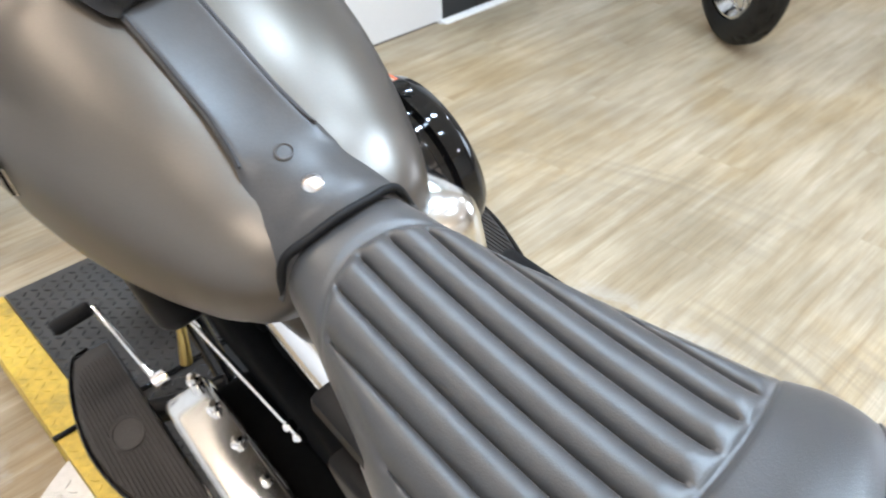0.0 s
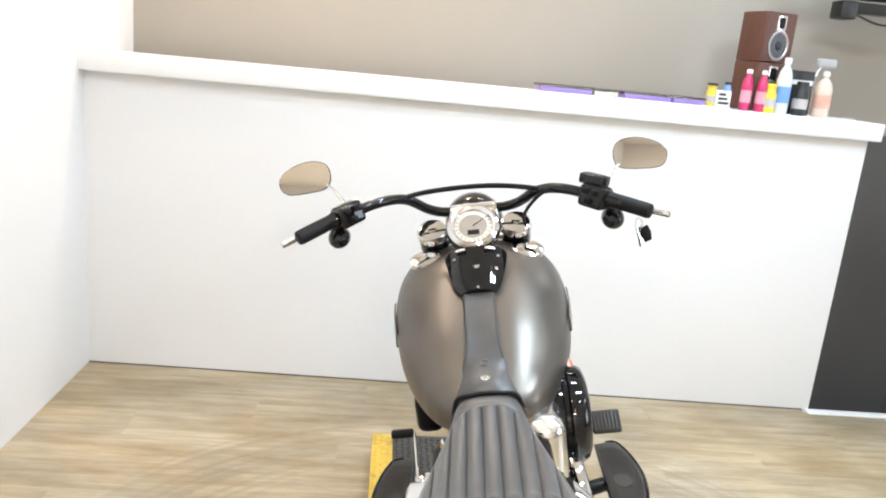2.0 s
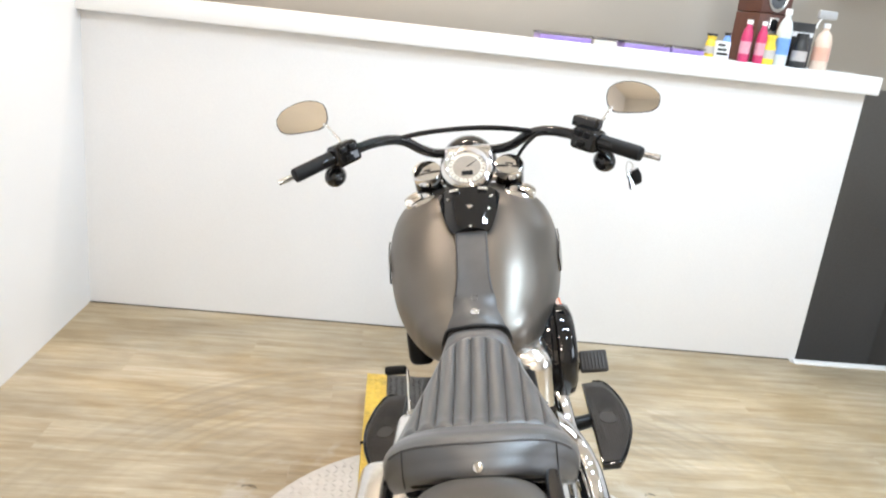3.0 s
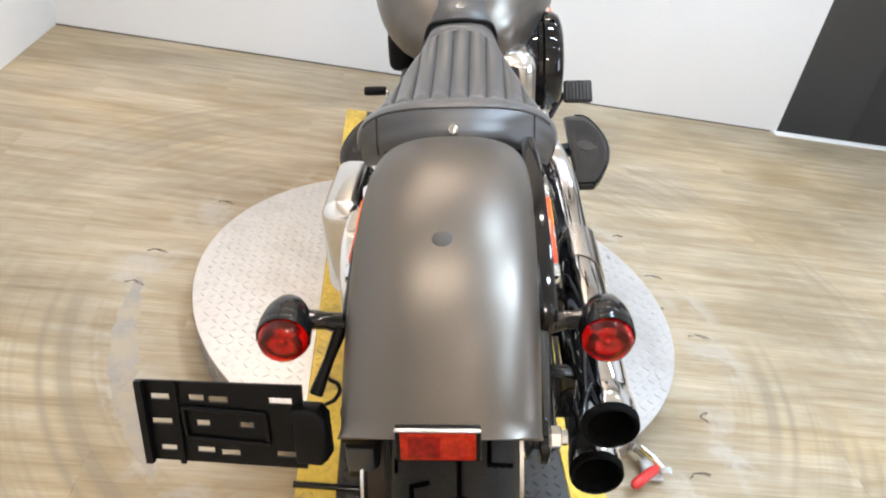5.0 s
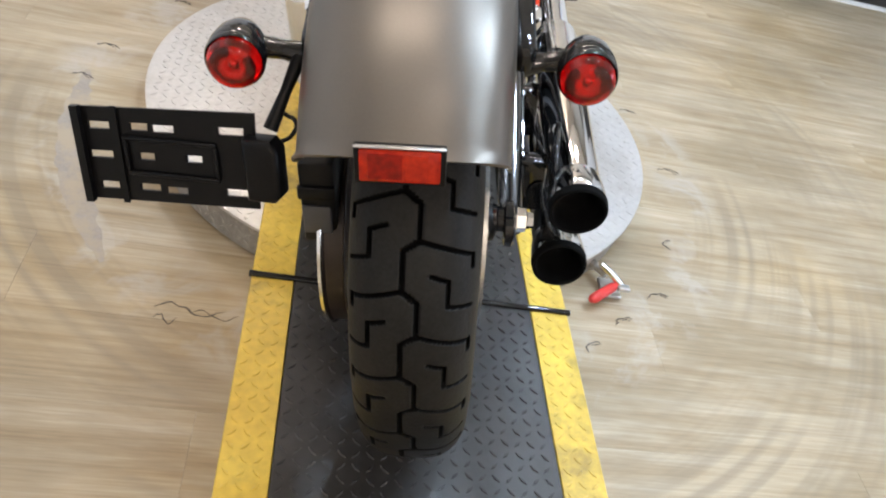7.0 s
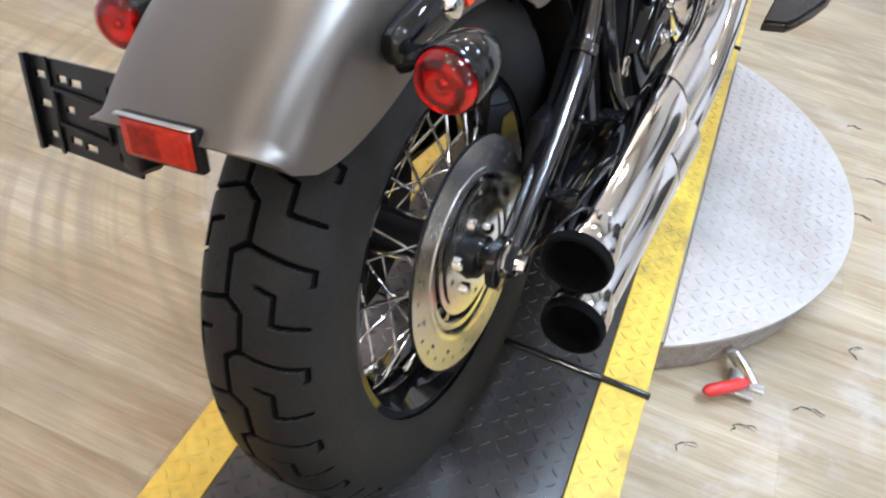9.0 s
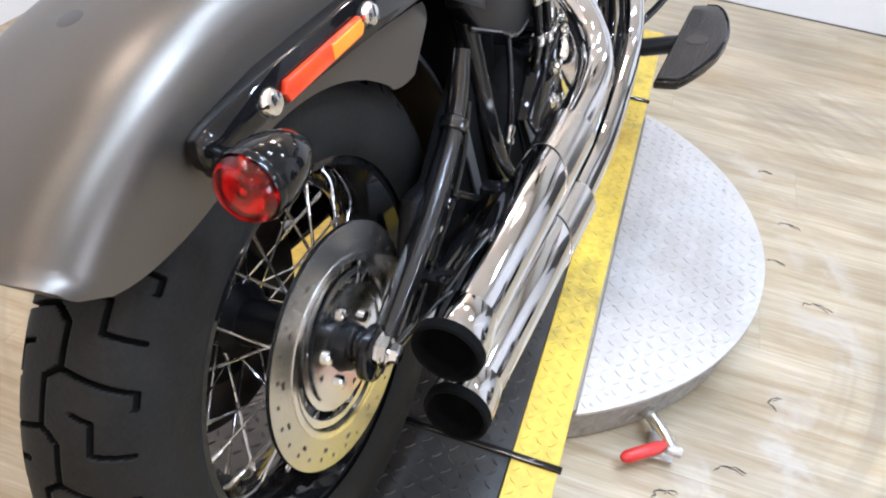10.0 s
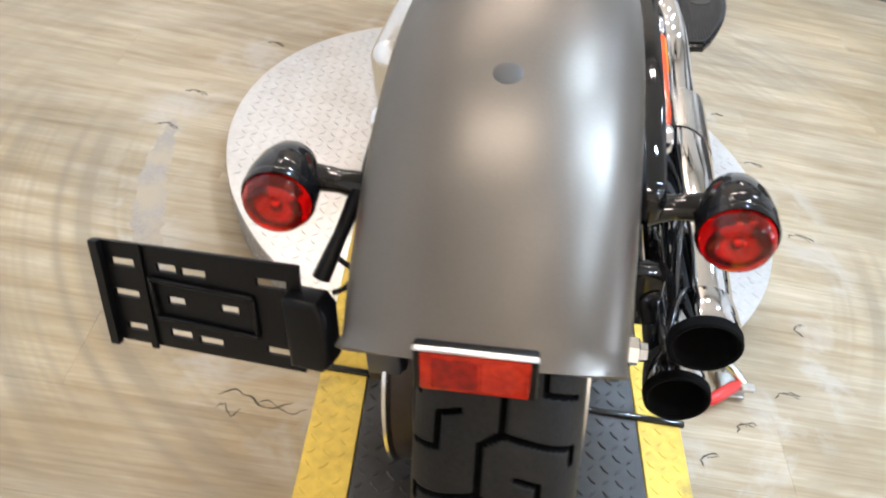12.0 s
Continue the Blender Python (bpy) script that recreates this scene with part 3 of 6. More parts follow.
def seat_row(y):
    w, z0, h = spline(SY, SW, y), spline(SY, SZ, y), spline(SY, SH, y)
    row = []
    for u in across(w):
        x = w * u
        sn = (1 - abs(u) ** 2.9) ** (1 / 2.9)
        e = min(1.0, max(0.0, (y - 0.345) / 0.024))
        on = e * e * (3 - 2 * e) * min(1.0, max(0.0, (0.662 - 0.035 * (x / 0.08) ** 2 - y) / 0.008))
        z = z0 + h * (sn - 1)
        if abs(u) < 0.86:
            g = (((x + 0.0115) / 0.0297) % 1.0) - 0.5
            fade = min(1.0, (0.86 - abs(u)) / 0.05)
            z += on * fade * (0.0118 * math.sqrt(max(0.0, 1 - (2 * g) ** 2 * 0.985)) - 0.0072)
        seam = math.exp(-(((y - 0.345) / 0.004) ** 2)) + 0.7 * math.exp(-(((y - 0.666 + 0.035 * (x / 0.08) ** 2) / 0.0035) ** 2))
        z -= 0.0035 * seam * abs(sn)
        row.append((x, y, z))
    return row


first = seat_row(0.257)
for k in range(9):
    # rear face, arched over the fender
    e = k / 8
    row = []
    for x, y, z in first:
        u = x / 0.155
        zb = min(z - 0.002, 0.690 - 0.082 * abs(u) ** 2.3)
        yb = 0.214 + 0.05 * u * u
        bulge = 0.006 * math.sin(math.pi * e) - 0.0035 * math.exp(-(((e - 0.55) / 0.1) ** 2))
        row.append((x, yb + (y - yb) * e**1.15 - bulge, zb + (z - zb) * e))
    rows.append(row)
rows += [seat_row(0.257 + (0.700 - 0.257) * k / 180) for k in range(1, 181)]
rows = [[seat_round(*p) for p in row] for row in rows]
v, f = grid_shell(rows)
NR = len(rows)
v += [(0.0, 0.262, 0.66), (0.0, 0.703, 0.655)]
n0 = len(v)
f += [(j + 1, j, n0 - 2) for j in range(NU - 1)] + [((NR - 1) * NU + j, (NR - 1) * NU + j + 1, n0 - 1) for j in range(NU - 1)]
seat = part_pydata("seat", v, f, M_LEATHER, bike, "charcoal leather solo seat with padded ribs", 70)
for s in (-1, 1):
    j = min(range(NU), key=lambda q: abs(first[q][0] - 0.118 * s))
    part("corner_seam", tube([Vector(rows[k][j]) + Vector((0, -0.0006, 0)) for k in range(9)], 0.0013, 6, 2), M_STITCH, seat, "stitched corner seam")
pts = [(0.142 * u, 0.2565, spline(SY, SZ, 0.257) + spline(SY, SH, 0.257) * ((1 - abs(0.142 * u / 0.155) ** 2.9) ** (1 / 2.9) - 1)) for u in np.linspace(-1, 1, 41)]
part("rear_piping", tube([seat_round(*p) for p in pts], 0.0018, 8, 0), M_LEATHER, seat, "stitched rear piping")
part("gasket", tube([(-0.070, 0.706, 0.680), (-0.058, 0.703, 0.712), (-0.03, 0.700, 0.7195), (0, 0.699, 0.7225), (0.03, 0.700, 0.7195), (0.058, 0.703, 0.712), (0.070, 0.706, 0.680)], 0.0042, 10), M_RUBBER, seat, "black rubber edge before the seat")
part("seat_knob", lathe((0, 0.237, 0.695), (0, -0.75, 0.65), [(0, 0.0065), (0.003, 0.0085), (0.008, 0.009), (0.012, 0.0072), (0.0135, 0.0)], 24), M_CHROME, seat, "bright seat fixing knob")
part("seat_pan", box((-0.11, 0.27, 0.64), (0.11, 0.62, 0.66), 0.01, 2), M_SATIN, seat)

# rear fender
FR = 0.421
sect = []
for j in range(49):
    a = math.pi * j / 48
    sect.append((-signed_pow(math.cos(a), 2 / 2.6), abs(math.sin(a)) ** (2 / 2.6)))
rows = []
for k in range(71):
    ph = radians(46 + (133.5 - 46) * k / 70)
    e = min(1.0, k / 48)
    hw = 0.0955 + 0.0005 * e * e * (3 - 2 * e) - 0.005 * (k / 70) ** 3
    dep = 0.136 - 0.018 * (k / 70)
    if k < 8:
        dep = 0.136 - 0.030 * (1 - k / 8) ** 2
    if k > 52:
        dep = 0.034 + (dep - 0.034) * math.sqrt(max(0.0, 1 - ((k - 52) / 18) ** 2))
    crown = min(0.052, dep * 0.8)
    row = []
    for i in range(10, 0, -1):
        row.append((-hw, crown + (dep - crown) * i / 10))
    row += [(hw * x, crown * (1 - h)) for x, h in sect]
    for i in range(1, 11):
        row.append((hw, crown + (dep - crown) * i / 10))
    rows.append([(x, AXLE.y + (FR - d) * math.cos(ph), AXLE.z + (FR - d) * math.sin(ph)) for x, d in row])
v, f = grid_shell(rows, 0.003)
fender = part_pydata("rear_fender", v, f, M_TANK, bike, "satin warm grey bobbed rear fender", 50)
part("plug", lathe((0, -0.118, 0.735), (0, -0.28, 0.96), [(0, 0.011), (0.001, 0.0108), (0.002, 0.008), (0.0022, 0.0)], 24), plain("grey_plug", (0.05, 0.048, 0.045), 0.45), fender, "round dark fender plug")
RM = Matrix.Translation((0, -0.283, 0.630)) @ pose(0, 0, 0, -8)
holder = part("rear_reflector", box((-0.038, -0.0095, -0.019), (0.038, -0.001, 0.0160), 0.002, 2, RM), M_SATIN, bike, "red rear reflector in a dark holder")
part("reflector_lens", box((-0.0335, -0.0125, -0.0155), (0.0335, -0.009, 0.0138), 0.0018, 2, RM), M_REDREF, holder, "red reflector lens")
for x0, x1 in ((-0.026, 0.002), (0.004, 0.024)):
    part("lens_field", box((x0, -0.0131, -0.0125), (x1, -0.0122, 0.0105), 0.0004, 1, RM), M_REDDEEP if x0 < 0 else M_REDREF, holder, "darker prism field")
part("reflector_cap", box((-0.038, -0.0130, 0.0150), (0.038, -0.008, 0.0168), 0.0008, 1, RM), M_STEEL, holder, "bright upper edge")
for s in (-1, 1):
    out = [(-0.147, 0.651), (-0.143, 0.638), (-0.13, 0.634), (-0.05, 0.645), (0.12, 0.655), (0.235, 0.634), (0.265, 0.648), (0.245, 0.682), (0.12, 0.690), (-0.05, 0.679), (-0.132, 0.667), (-0.143, 0.662)]
    if s < 0:
        out = [p for p in out if p[0] < 0.2]
    off = 0.101 if s > 0 else 0.095
    strut = part("fender_strut", prism(out, s * (off - 0.007), s * (off + 0.016 if s > 0 else off + 0.011), "x", 0.0095, 4), M_BLACK, bike, "gloss black fender strut")
    for y, z in ((-0.064, 0.656), (0.104, 0.667)):
        part("bolt", lathe((s * (0.116 if s > 0 else 0.105), y, z), (s, 0, 0), [(0, 0.0125), (0.004, 0.0125), (0.008, 0.0095), (0.010, 0)], 18), M_CHROME, strut, "bright acorn bolt")
    ref = part("side_reflector", prism([(-0.044, 0.648), (0.080, 0.656), (0.086, 0.665), (0.080, 0.674), (-0.044, 0.666), (-0.049, 0.657)], s * (0.117 if s > 0 else 0.106), s * (0.124 if s > 0 else 0.112), "x", 0.002), M_ORANGE, bike, "orange red side reflector on the strut")
    xo = 0.1242 if s > 0 else 0.1122
    part("amber_window", prism([(0.026, 0.6545), (0.078, 0.658), (0.083, 0.665), (0.078, 0.6722), (0.026, 0.6685)], s * (xo - 0.001), s * (xo + 0.0012), "x", 0.001, 1), M_AMBER, ref, "amber half of the reflector")
    # turn lamp
    c = Vector((0.164 * s, -0.163, 0.645))
    ax = Vector((0.06 * s, 1, 0.02)).normalized()
    lamp = part("rear_lamp", lathe(c, ax, [(0, 0.0257), (0.006, 0.0278), (0.018, 0.0278), (0.035, 0.0249), (0.050, 0.0190), (0.061, 0.0107), (0.065, 0.0000)], 36, False), M_BLACK, bike, "black bullet turn lamp with a red lens")
    part("lens", lathe(c, ax, [(0.002, 0.0238), (0.002, 0.0255), (-0.006, 0.0250), (-0.011, 0.0218), (-0.0135, 0.0154), (-0.0125, 0.0098), (-0.0145, 0.0000), (-0.0125, 0.0000), (-0.0105, 0.0098), (-0.0115, 0.0149), (-0.0095, 0.0209), (-0.005, 0.0235), (0.002, 0.0238)], 36, False), M_RED, lamp, "domed red lens")
    part("lens_reflector", lathe(c, ax, [(0.003, 0.0249), (0.010, 0.0214), (0.018, 0.0137), (0.020, 0.0068), (0.012, 0.0064), (0.004, 0.0051), (0.002, 0.0000)], 30, False), M_BOWL, lamp, "silvery lamp reflector")
    part("lens_rim", lathe(c, ax, [(0.000, 0.0256), (-0.001, 0.0272), (0.003, 0.0284), (0.006, 0.0278)], 36, False), M_BLACK, lamp)
    part("lamp_arm", tube([(0.106 * s, -0.13, 0.638), (0.125 * s, -0.13, 0.642), (0.152 * s, -0.13, 0.645)], [0.0125, 0.0095, 0.0115], 14), M_BLACK, lamp, "gloss black lamp arm")

# side plate bracket
PO, PX = Vector((-0.331, -0.164, 0.589)), Vector((0.187, -0.0315, 0.021))
PZ = Vector((-0.002, -0.020, -0.098))
PN = PX.cross(PZ).normalized()


def plate_cells(bm, x_breaks, z_breaks, holes, thick):
    """A sheet of cells in the plate's own width and height (0 to 1), with cells left open."""
    idx = {}

    def vert(i, k, side):
        if (i, k, side) not in idx:
            idx[i, k, side] = bm.verts.new(PO + PX * x_breaks[i] + PZ * z_breaks[k] + PN * (thick * side))
        return idx[i, k, side]

    solid = {(i, k) for i in range(len(x_breaks) - 1) for k in range(len(z_breaks) - 1)
             if not any(h[0] <= (x_breaks[i] + x_breaks[i + 1]) / 2 <= h[1] and h[2] <= (z_breaks[k] + z_breaks[k + 1]) / 2 <= h[3] for h in holes)}
    for i, k in solid:
        for side in (0, 1):
            bm.faces.new([vert(i + a, k + b, side) for a, b in ((0, 0), (1, 0), (1, 1), (0, 1))])
        for di, dk, e in ((-1, 0, ((0, 0), (0, 1))), (1, 0, ((1, 0), (1, 1))), (0, -1, ((0, 0), (1, 0))), (0, 1, ((0, 1), (1, 1)))):
            if (i + di, k + dk) not in solid:
                (a, b), (c, d) = e
                bm.faces.new([vert(i + a, k + b, 0), vert(i + c, k + d, 0), vert(i + c, k + d, 1), vert(i + a, k + b, 1)])


holes = [(u - w, u + w, h - 0.04, h + 0.04) for u, w, h in ((0.13, 0.062, 0.19), (0.36, 0.05, 0.19), (0.495, 0.062, 0.20), (0.87, 0.07, 0.19), (0.12, 0.068, 0.50), (0.385, 0.045, 0.50), (0.655, 0.045, 0.50), (0.14, 0.055, 0.84), (0.38, 0.058, 0.84), (0.535, 0.062, 0.86), (0.89, 0.07, 0.84))]
xb = sorted({0.0, 1.0, *(h[0] for h in holes), *(h[1] for h in holes)})
zb = sorted({0.0, 1.0, *(h[2] for h in holes), *(h[3] for h in holes)})
bm = bmesh.new()
plate_cells(bm, xb, zb, holes, 0.003)
bracket = part("plate_bracket", bm, M_SATIN, bike, "empty matt black licence plate bracket with slots", 30)
for e0, e1, high in ((0.0, 0.045, 0.007), (0.215, 0.25, 0.003)):
    bm = bmesh.new()
    a = [PO + PX * e + PZ * h for e in (e0, e1) for h in (-0.02, 1.02)]
    lo = [bm.verts.new(p + PN * -0.001) for p in a]
    hi = [bm.verts.new(p + PN * -high) for p in a]
    for q in ((lo[0], lo[1], lo[3], lo[2]), (hi[0], hi[1], hi[3], hi[2]), (lo[0], lo[1], hi[1], hi[0]), (lo[2], lo[3], hi[3], hi[2]), (lo[0], lo[2], hi[2], hi[0]), (lo[1], lo[3], hi[3], hi[1])):
        bm.faces.new(q)
    part("bracket_rib", bm, M_SATIN, bracket)
BM = Matrix((PX.normalized(), PN, -PZ.normalized())).transposed().to_4x4()
BM.translation = PO + PX * 1.0 + PZ * 0.5
part("lamp_box", prism([(-0.008, -0.036), (0.020, -0.036), (0.027, -0.029), (0.027, 0.018), (0.020, 0.028), (-0.008, 0.028)], -0.014, 0.012, "y", 0.005, 3), M_SATIN, bracket, "matt black lamp box").matrix_local = BM
for lo, hi in (((-0.139, -0.004, 0.012), (-0.040, -0.0003, 0.016)), ((-0.139, -0.004, -0.025), (-0.040, -0.0003, -0.021)), ((-0.043, -0.004, -0.021), (-0.039, -0.0003, 0.012)), ((-0.139, -0.004, -0.021), (-0.135, -0.0003, 0.012))):
    part("recess_rim", box(lo, hi, 0.001, 1), M_SATIN, bracket).matrix_local = BM
part("bracket_arm", tube([(-0.108, -0.136, 0.640), (-0.122, -0.155, 0.610), (-0.136, -0.175, 0.580)], [0.0075, 0.0055, 0.0075], 10), M_SATIN, bracket, "black bracket arm")
part("cable", tube([(-0.130, -0.160, 0.596), (-0.121, -0.164, 0.590), (-0.113, -0.169, 0.589), (-0.111, -0.172, 0.582), (-0.117, -0.176, 0.573), (-0.127, -0.178, 0.568)], 0.0022, 8), M_RUBBER, bracket, "thin black cable")


# wheels
def groove(u, vv):
    """Depth of the tread cut at u across (-1 to 1) and vv along, in pitches."""
    def seg(px, pv, qx, qv, w):
        best = 9.0
        for sh in (-1, 0, 1):
            ax, av, bx, bv = px * 0.75, pv + sh, qx * 0.75, qv + sh
            dx, dv = bx - ax, bv - av
            t = np.clip(((u * 0.75 - ax) * dx + (vv - av) * dv) / (dx * dx + dv * dv + 1e-9), 0, 1)
            best = np.minimum(best, np.hypot(u * 0.75 - ax - t * dx, vv - av - t * dv))
        return np.exp(-((best / w) ** 6))
    g = 0
    for p in ((0.09, 0.0, 0.09, 0.37), (0.09, 0.37, -0.14, 0.47), (-0.14, 0.47, -0.14, 0.88), (-0.14, 0.88, 0.09, 1.0), (0.09, 0.37, 0.86, 0.50), (0.86, 0.50, 0.86, 0.64), (-0.14, 0.88, -0.88, 1.02), (-0.88, 1.02, -0.88, 1.15),
              (0.28, 0.72, 0.53, 0.77), (0.53, 0.77, 0.53, 1.04), (0.53, 1.04, 0.86, 1.07), (-0.38, 0.22, -0.62, 0.27), (-0.62, 0.27, -0.62, 0.55), (-0.62, 0.55, -0.90, 0.60)):
        g = np.maximum(g, seg(*p, 0.021))
    return g


def tyre_mesh(radius, half, rim, pitches, nu, nv):
    a = np.linspace(0, 2 * np.pi, nv, endpoint=False)
    side = np.linspace(-1, -0.56, nu // 8)
    th = np.concatenate([side[:-1], np.linspace(-0.56, 0.56, nu - 2 * (nu // 8) + 2), -side[::-1][1:]])
    ang = th * 2.25
    prof_x = half * np.sign(np.sin(ang)) * np.abs(np.sin(ang)) ** 0.78
    rr = radius - (radius - rim) * 0.44 * (1 - np.cos(ang)) ** 1.12 / (1 - math.cos(2.25)) ** 1.12 * 2.2
    rr = np.maximum(rr, rim - 0.004)
    U, A = np.meshgrid(th, a)
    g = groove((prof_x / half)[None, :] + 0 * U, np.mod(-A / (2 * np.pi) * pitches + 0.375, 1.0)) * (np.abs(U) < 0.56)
    R = rr[None, :] - 0.009 * g
    X = np.broadcast_to(prof_x[None, :], R.shape)
    pts = np.stack([X, -R * np.cos(A), R * np.sin(A)], -1)
    verts = pts.reshape(-1, 3).tolist()
    faces = []
    for j in range(nv):
        j2 = (j + 1) % nv
        for i in range(nu - 1):
            faces.append((j * nu + i, j * nu + i + 1, j2 * nu + i + 1, j2 * nu + i))
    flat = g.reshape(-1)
    # marks faces inside the cuts, which are coloured darker as shade
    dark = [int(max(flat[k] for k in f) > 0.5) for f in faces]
    return verts, faces, dark


def wheel(centre, radius, half, rim, spokes, tread, name, label):
    hub = part(name, lathe((-0.07, 0, 0), (1, 0, 0), [(0, 0.022), (0.004, 0.046), (0.010, 0.046), (0.02, 0.030), (0.07, 0.024), (0.12, 0.030), (0.130, 0.046), (0.136, 0.046), (0.14, 0.022)], 40), M_SATIN, bike, label)
    hub.location = centre
    nu, nv = (151, 2000) if tread else (49, 200)
    v, f, dark = tyre_mesh(radius, half, rim, 20, nu, nv)
    tyre = part_pydata("tyre", v, f, M_TYRE, hub, "black rubber tyre with angular tread cuts", 80)
    # second, blacker material paints the shade into the tread cuts
    tyre.data.materials.append(M_MATT_SHADE)
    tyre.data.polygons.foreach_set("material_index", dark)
    w = half * 0.78
    part("rim", lathe((-w, 0, 0), (1, 0, 0), [(0, rim - 0.006), (0.0, rim + 0.007), (0.004, rim + 0.008), (0.009, rim - 0.006), (0.02, rim - 0.012), (w - 0.01, rim - 0.03), (w + 0.01, rim - 0.03), (2 * w - 0.02, rim - 0.012), (2 * w - 0.009, rim - 0.006), (2 * w - 0.004, rim + 0.008), (2 * w, rim + 0.007), (2 * w, rim - 0.006), (2 * w - 0.012, rim - 0.014), (w + 0.01, rim - 0.036), (w - 0.01, rim - 0.036), (0.012, rim - 0.014), (0, rim - 0.006)], 90, False), M_BLACK, hub, "gloss black laced rim")
    n = spokes
    spoke_mesh = None
    for k in range(n):
        side = 1 if k % 2 else -1
        a = 2 * math.pi * k / n
        lean_a = (0.62 if (k // 2) % 2 else -0.62)
        p0 = Vector((side * 0.062, -0.043 * math.cos(a + lean_a), 0.043 * math.sin(a + lean_a)))
        p1 = Vector((side * 0.012, -(rim - 0.03) * math.cos(a), (rim - 0.03) * math.sin(a)))
        if spoke_mesh is None:
            ln = (p1 - p0).length
            spoke_mesh = part("spoke", lathe((0, 0, 0), (0, 0, 1), [(0, 0.0019), (ln - 0.020, 0.0019), (ln - 0.018, 0.0031), (ln, 0.0031)], 8), M_CHROME, hub, "chrome spoke with its nipple")
            ob = spoke_mesh
        else:
            ob = new("spoke", spoke_mesh.data)
            ob.parent = hub
            ob["label"] = "chrome spoke with its nipple"
        q = Vector((0, 0, 1)).rotation_difference(p1 - p0)
        ob.matrix_local = Matrix.LocRotScale(p0, q, None)
    return hub


rear = wheel(AXLE, 0.315, 0.0685, 0.205, 40, True, "rear_wheel", "black laced rear wheel with chrome spokes")


def disc_mesh(radii, na, twist, is_open, half):
    """An annulus of skewed cells in the wheel's plane, some left open as slots and holes."""
    bm = bmesh.new()
    vs = {}

    def vert(i, k, s):
        key = (i % na, k, s)
        if key not in vs:
            r = radii[k]
            a = 2 * math.pi * i / na + twist * max(0.0, r - 0.0577)
            vs[key] = bm.verts.new((half * s, -r * math.cos(a), r * math.sin(a)))
        return vs[key]

    keep = {(i, k) for i in range(na) for k in range(len(radii) - 1) if not is_open(360 * (i + 0.5) / na, (radii[k] + radii[k + 1]) / 2)}
    for i, k in keep:
        for s in (-1, 1):
            bm.faces.new([vert(i + a, k + b, s) for a, b in ((0, 0), (1, 0), (1, 1), (0, 1))])
        for di, dk, e in ((-1, 0, ((0, 0), (0, 1))), (1, 0, ((1, 0), (1, 1))), (0, -1, ((0, 0), (1, 0))), (0, 1, ((0, 1), (1, 1)))):
            if ((i + di) % na, k + dk) not in keep:
                (a, b), (c, d) = e
                bm.faces.new([vert(i + a, k + b, -1), vert(i + c, k + d, -1), vert(i + c, k + d, 1), vert(i + a, k + b, 1)])
    return bm


def ring_hole(deg, r):
    return (abs(r - 0.1188) < 0.001 and (deg + 3) % 24 < 2.1) or (abs(r - 0.1284) < 0.001 and deg % 12 < 2.1)


def carrier_slot(deg, r):
    """Four slots that wind inwards as they go round, with a round hole beside each."""
    d = (deg + 8) % 90
    if 0.0667 < r < 0.0973:
        full = min(1.0, 0.4 + (r - 0.0667) / 0.006, 0.4 + (0.0973 - r) / 0.006)
        if abs(d - 45) < 26 * full:
            return True
    return abs(r - 0.0545) < 0.0032 and abs(d - 9) < 3.6


disc = part("brake_disc", disc_mesh([0.1040, 0.1080, 0.1115, 0.1165, 0.1212, 0.1262, 0.1308, 0.141], 180, 0, ring_hole, 0.0025), M_DISC, rear, "ground steel brake disc with small holes", 30)
disc.location = (0.077, 0, 0)
centre = part("disc_centre", disc_mesh([0.030, 0.044, 0.0513, 0.0577] + [0.0577 + 0.0018 * q for q in range(1, 23)] + [0.1045], 240, 84.0, carrier_slot, 0.0030), M_ALU, rear, "polished inner disc with long curved slots", 30)
centre.location = (0.0775, 0, 0)
part("disc_carrier", lathe((0.062, 0, 0), (1, 0, 0), [(0, 0.045), (0.010, 0.045), (0.012, 0.036), (0.016, 0.030), (0.03, 0.026), (0.034, 0.02)], 40), M_SATIN, rear, "black disc carrier")
for k in range(5):
    a = 2 * math.pi * k / 5 + 0.4
    part("disc_bolt", lathe((0.080, -0.041 * math.cos(a), 0.041 * math.sin(a)), (1, 0, 0), [(0, 0.008), (0.005, 0.008), (0.007, 0.005), (0.0075, 0)], 12), M_CHROME, rear)
part("belt_pulley", lathe((-0.119, 0, 0), (1, 0, 0), [(0, 0.085), (0.0, 0.143), (0.003, 0.145), (0.006, 0.142), (0.028, 0.142), (0.030, 0.146), (0.033, 0.142), (0.033, 0.085)], 72, False), M_BRASS, rear, "dark bronze rear belt pulley")
part("pulley_rim", lathe((-0.1205, 0, 0), (1, 0, 0), [(0, 0.138), (-0.001, 0.1455), (0.003, 0.1465), (0.004, 0.1455)], 72, False), M_ALU, rear, "bright pulley rim")
part("pulley_web", lathe((-0.105, 0, 0), (1, 0, 0), [(0, 0.02), (0, 0.138), (0.010, 0.138), (0.014, 0.10), (0.016, 0.02)], 48), M_SATIN, rear)

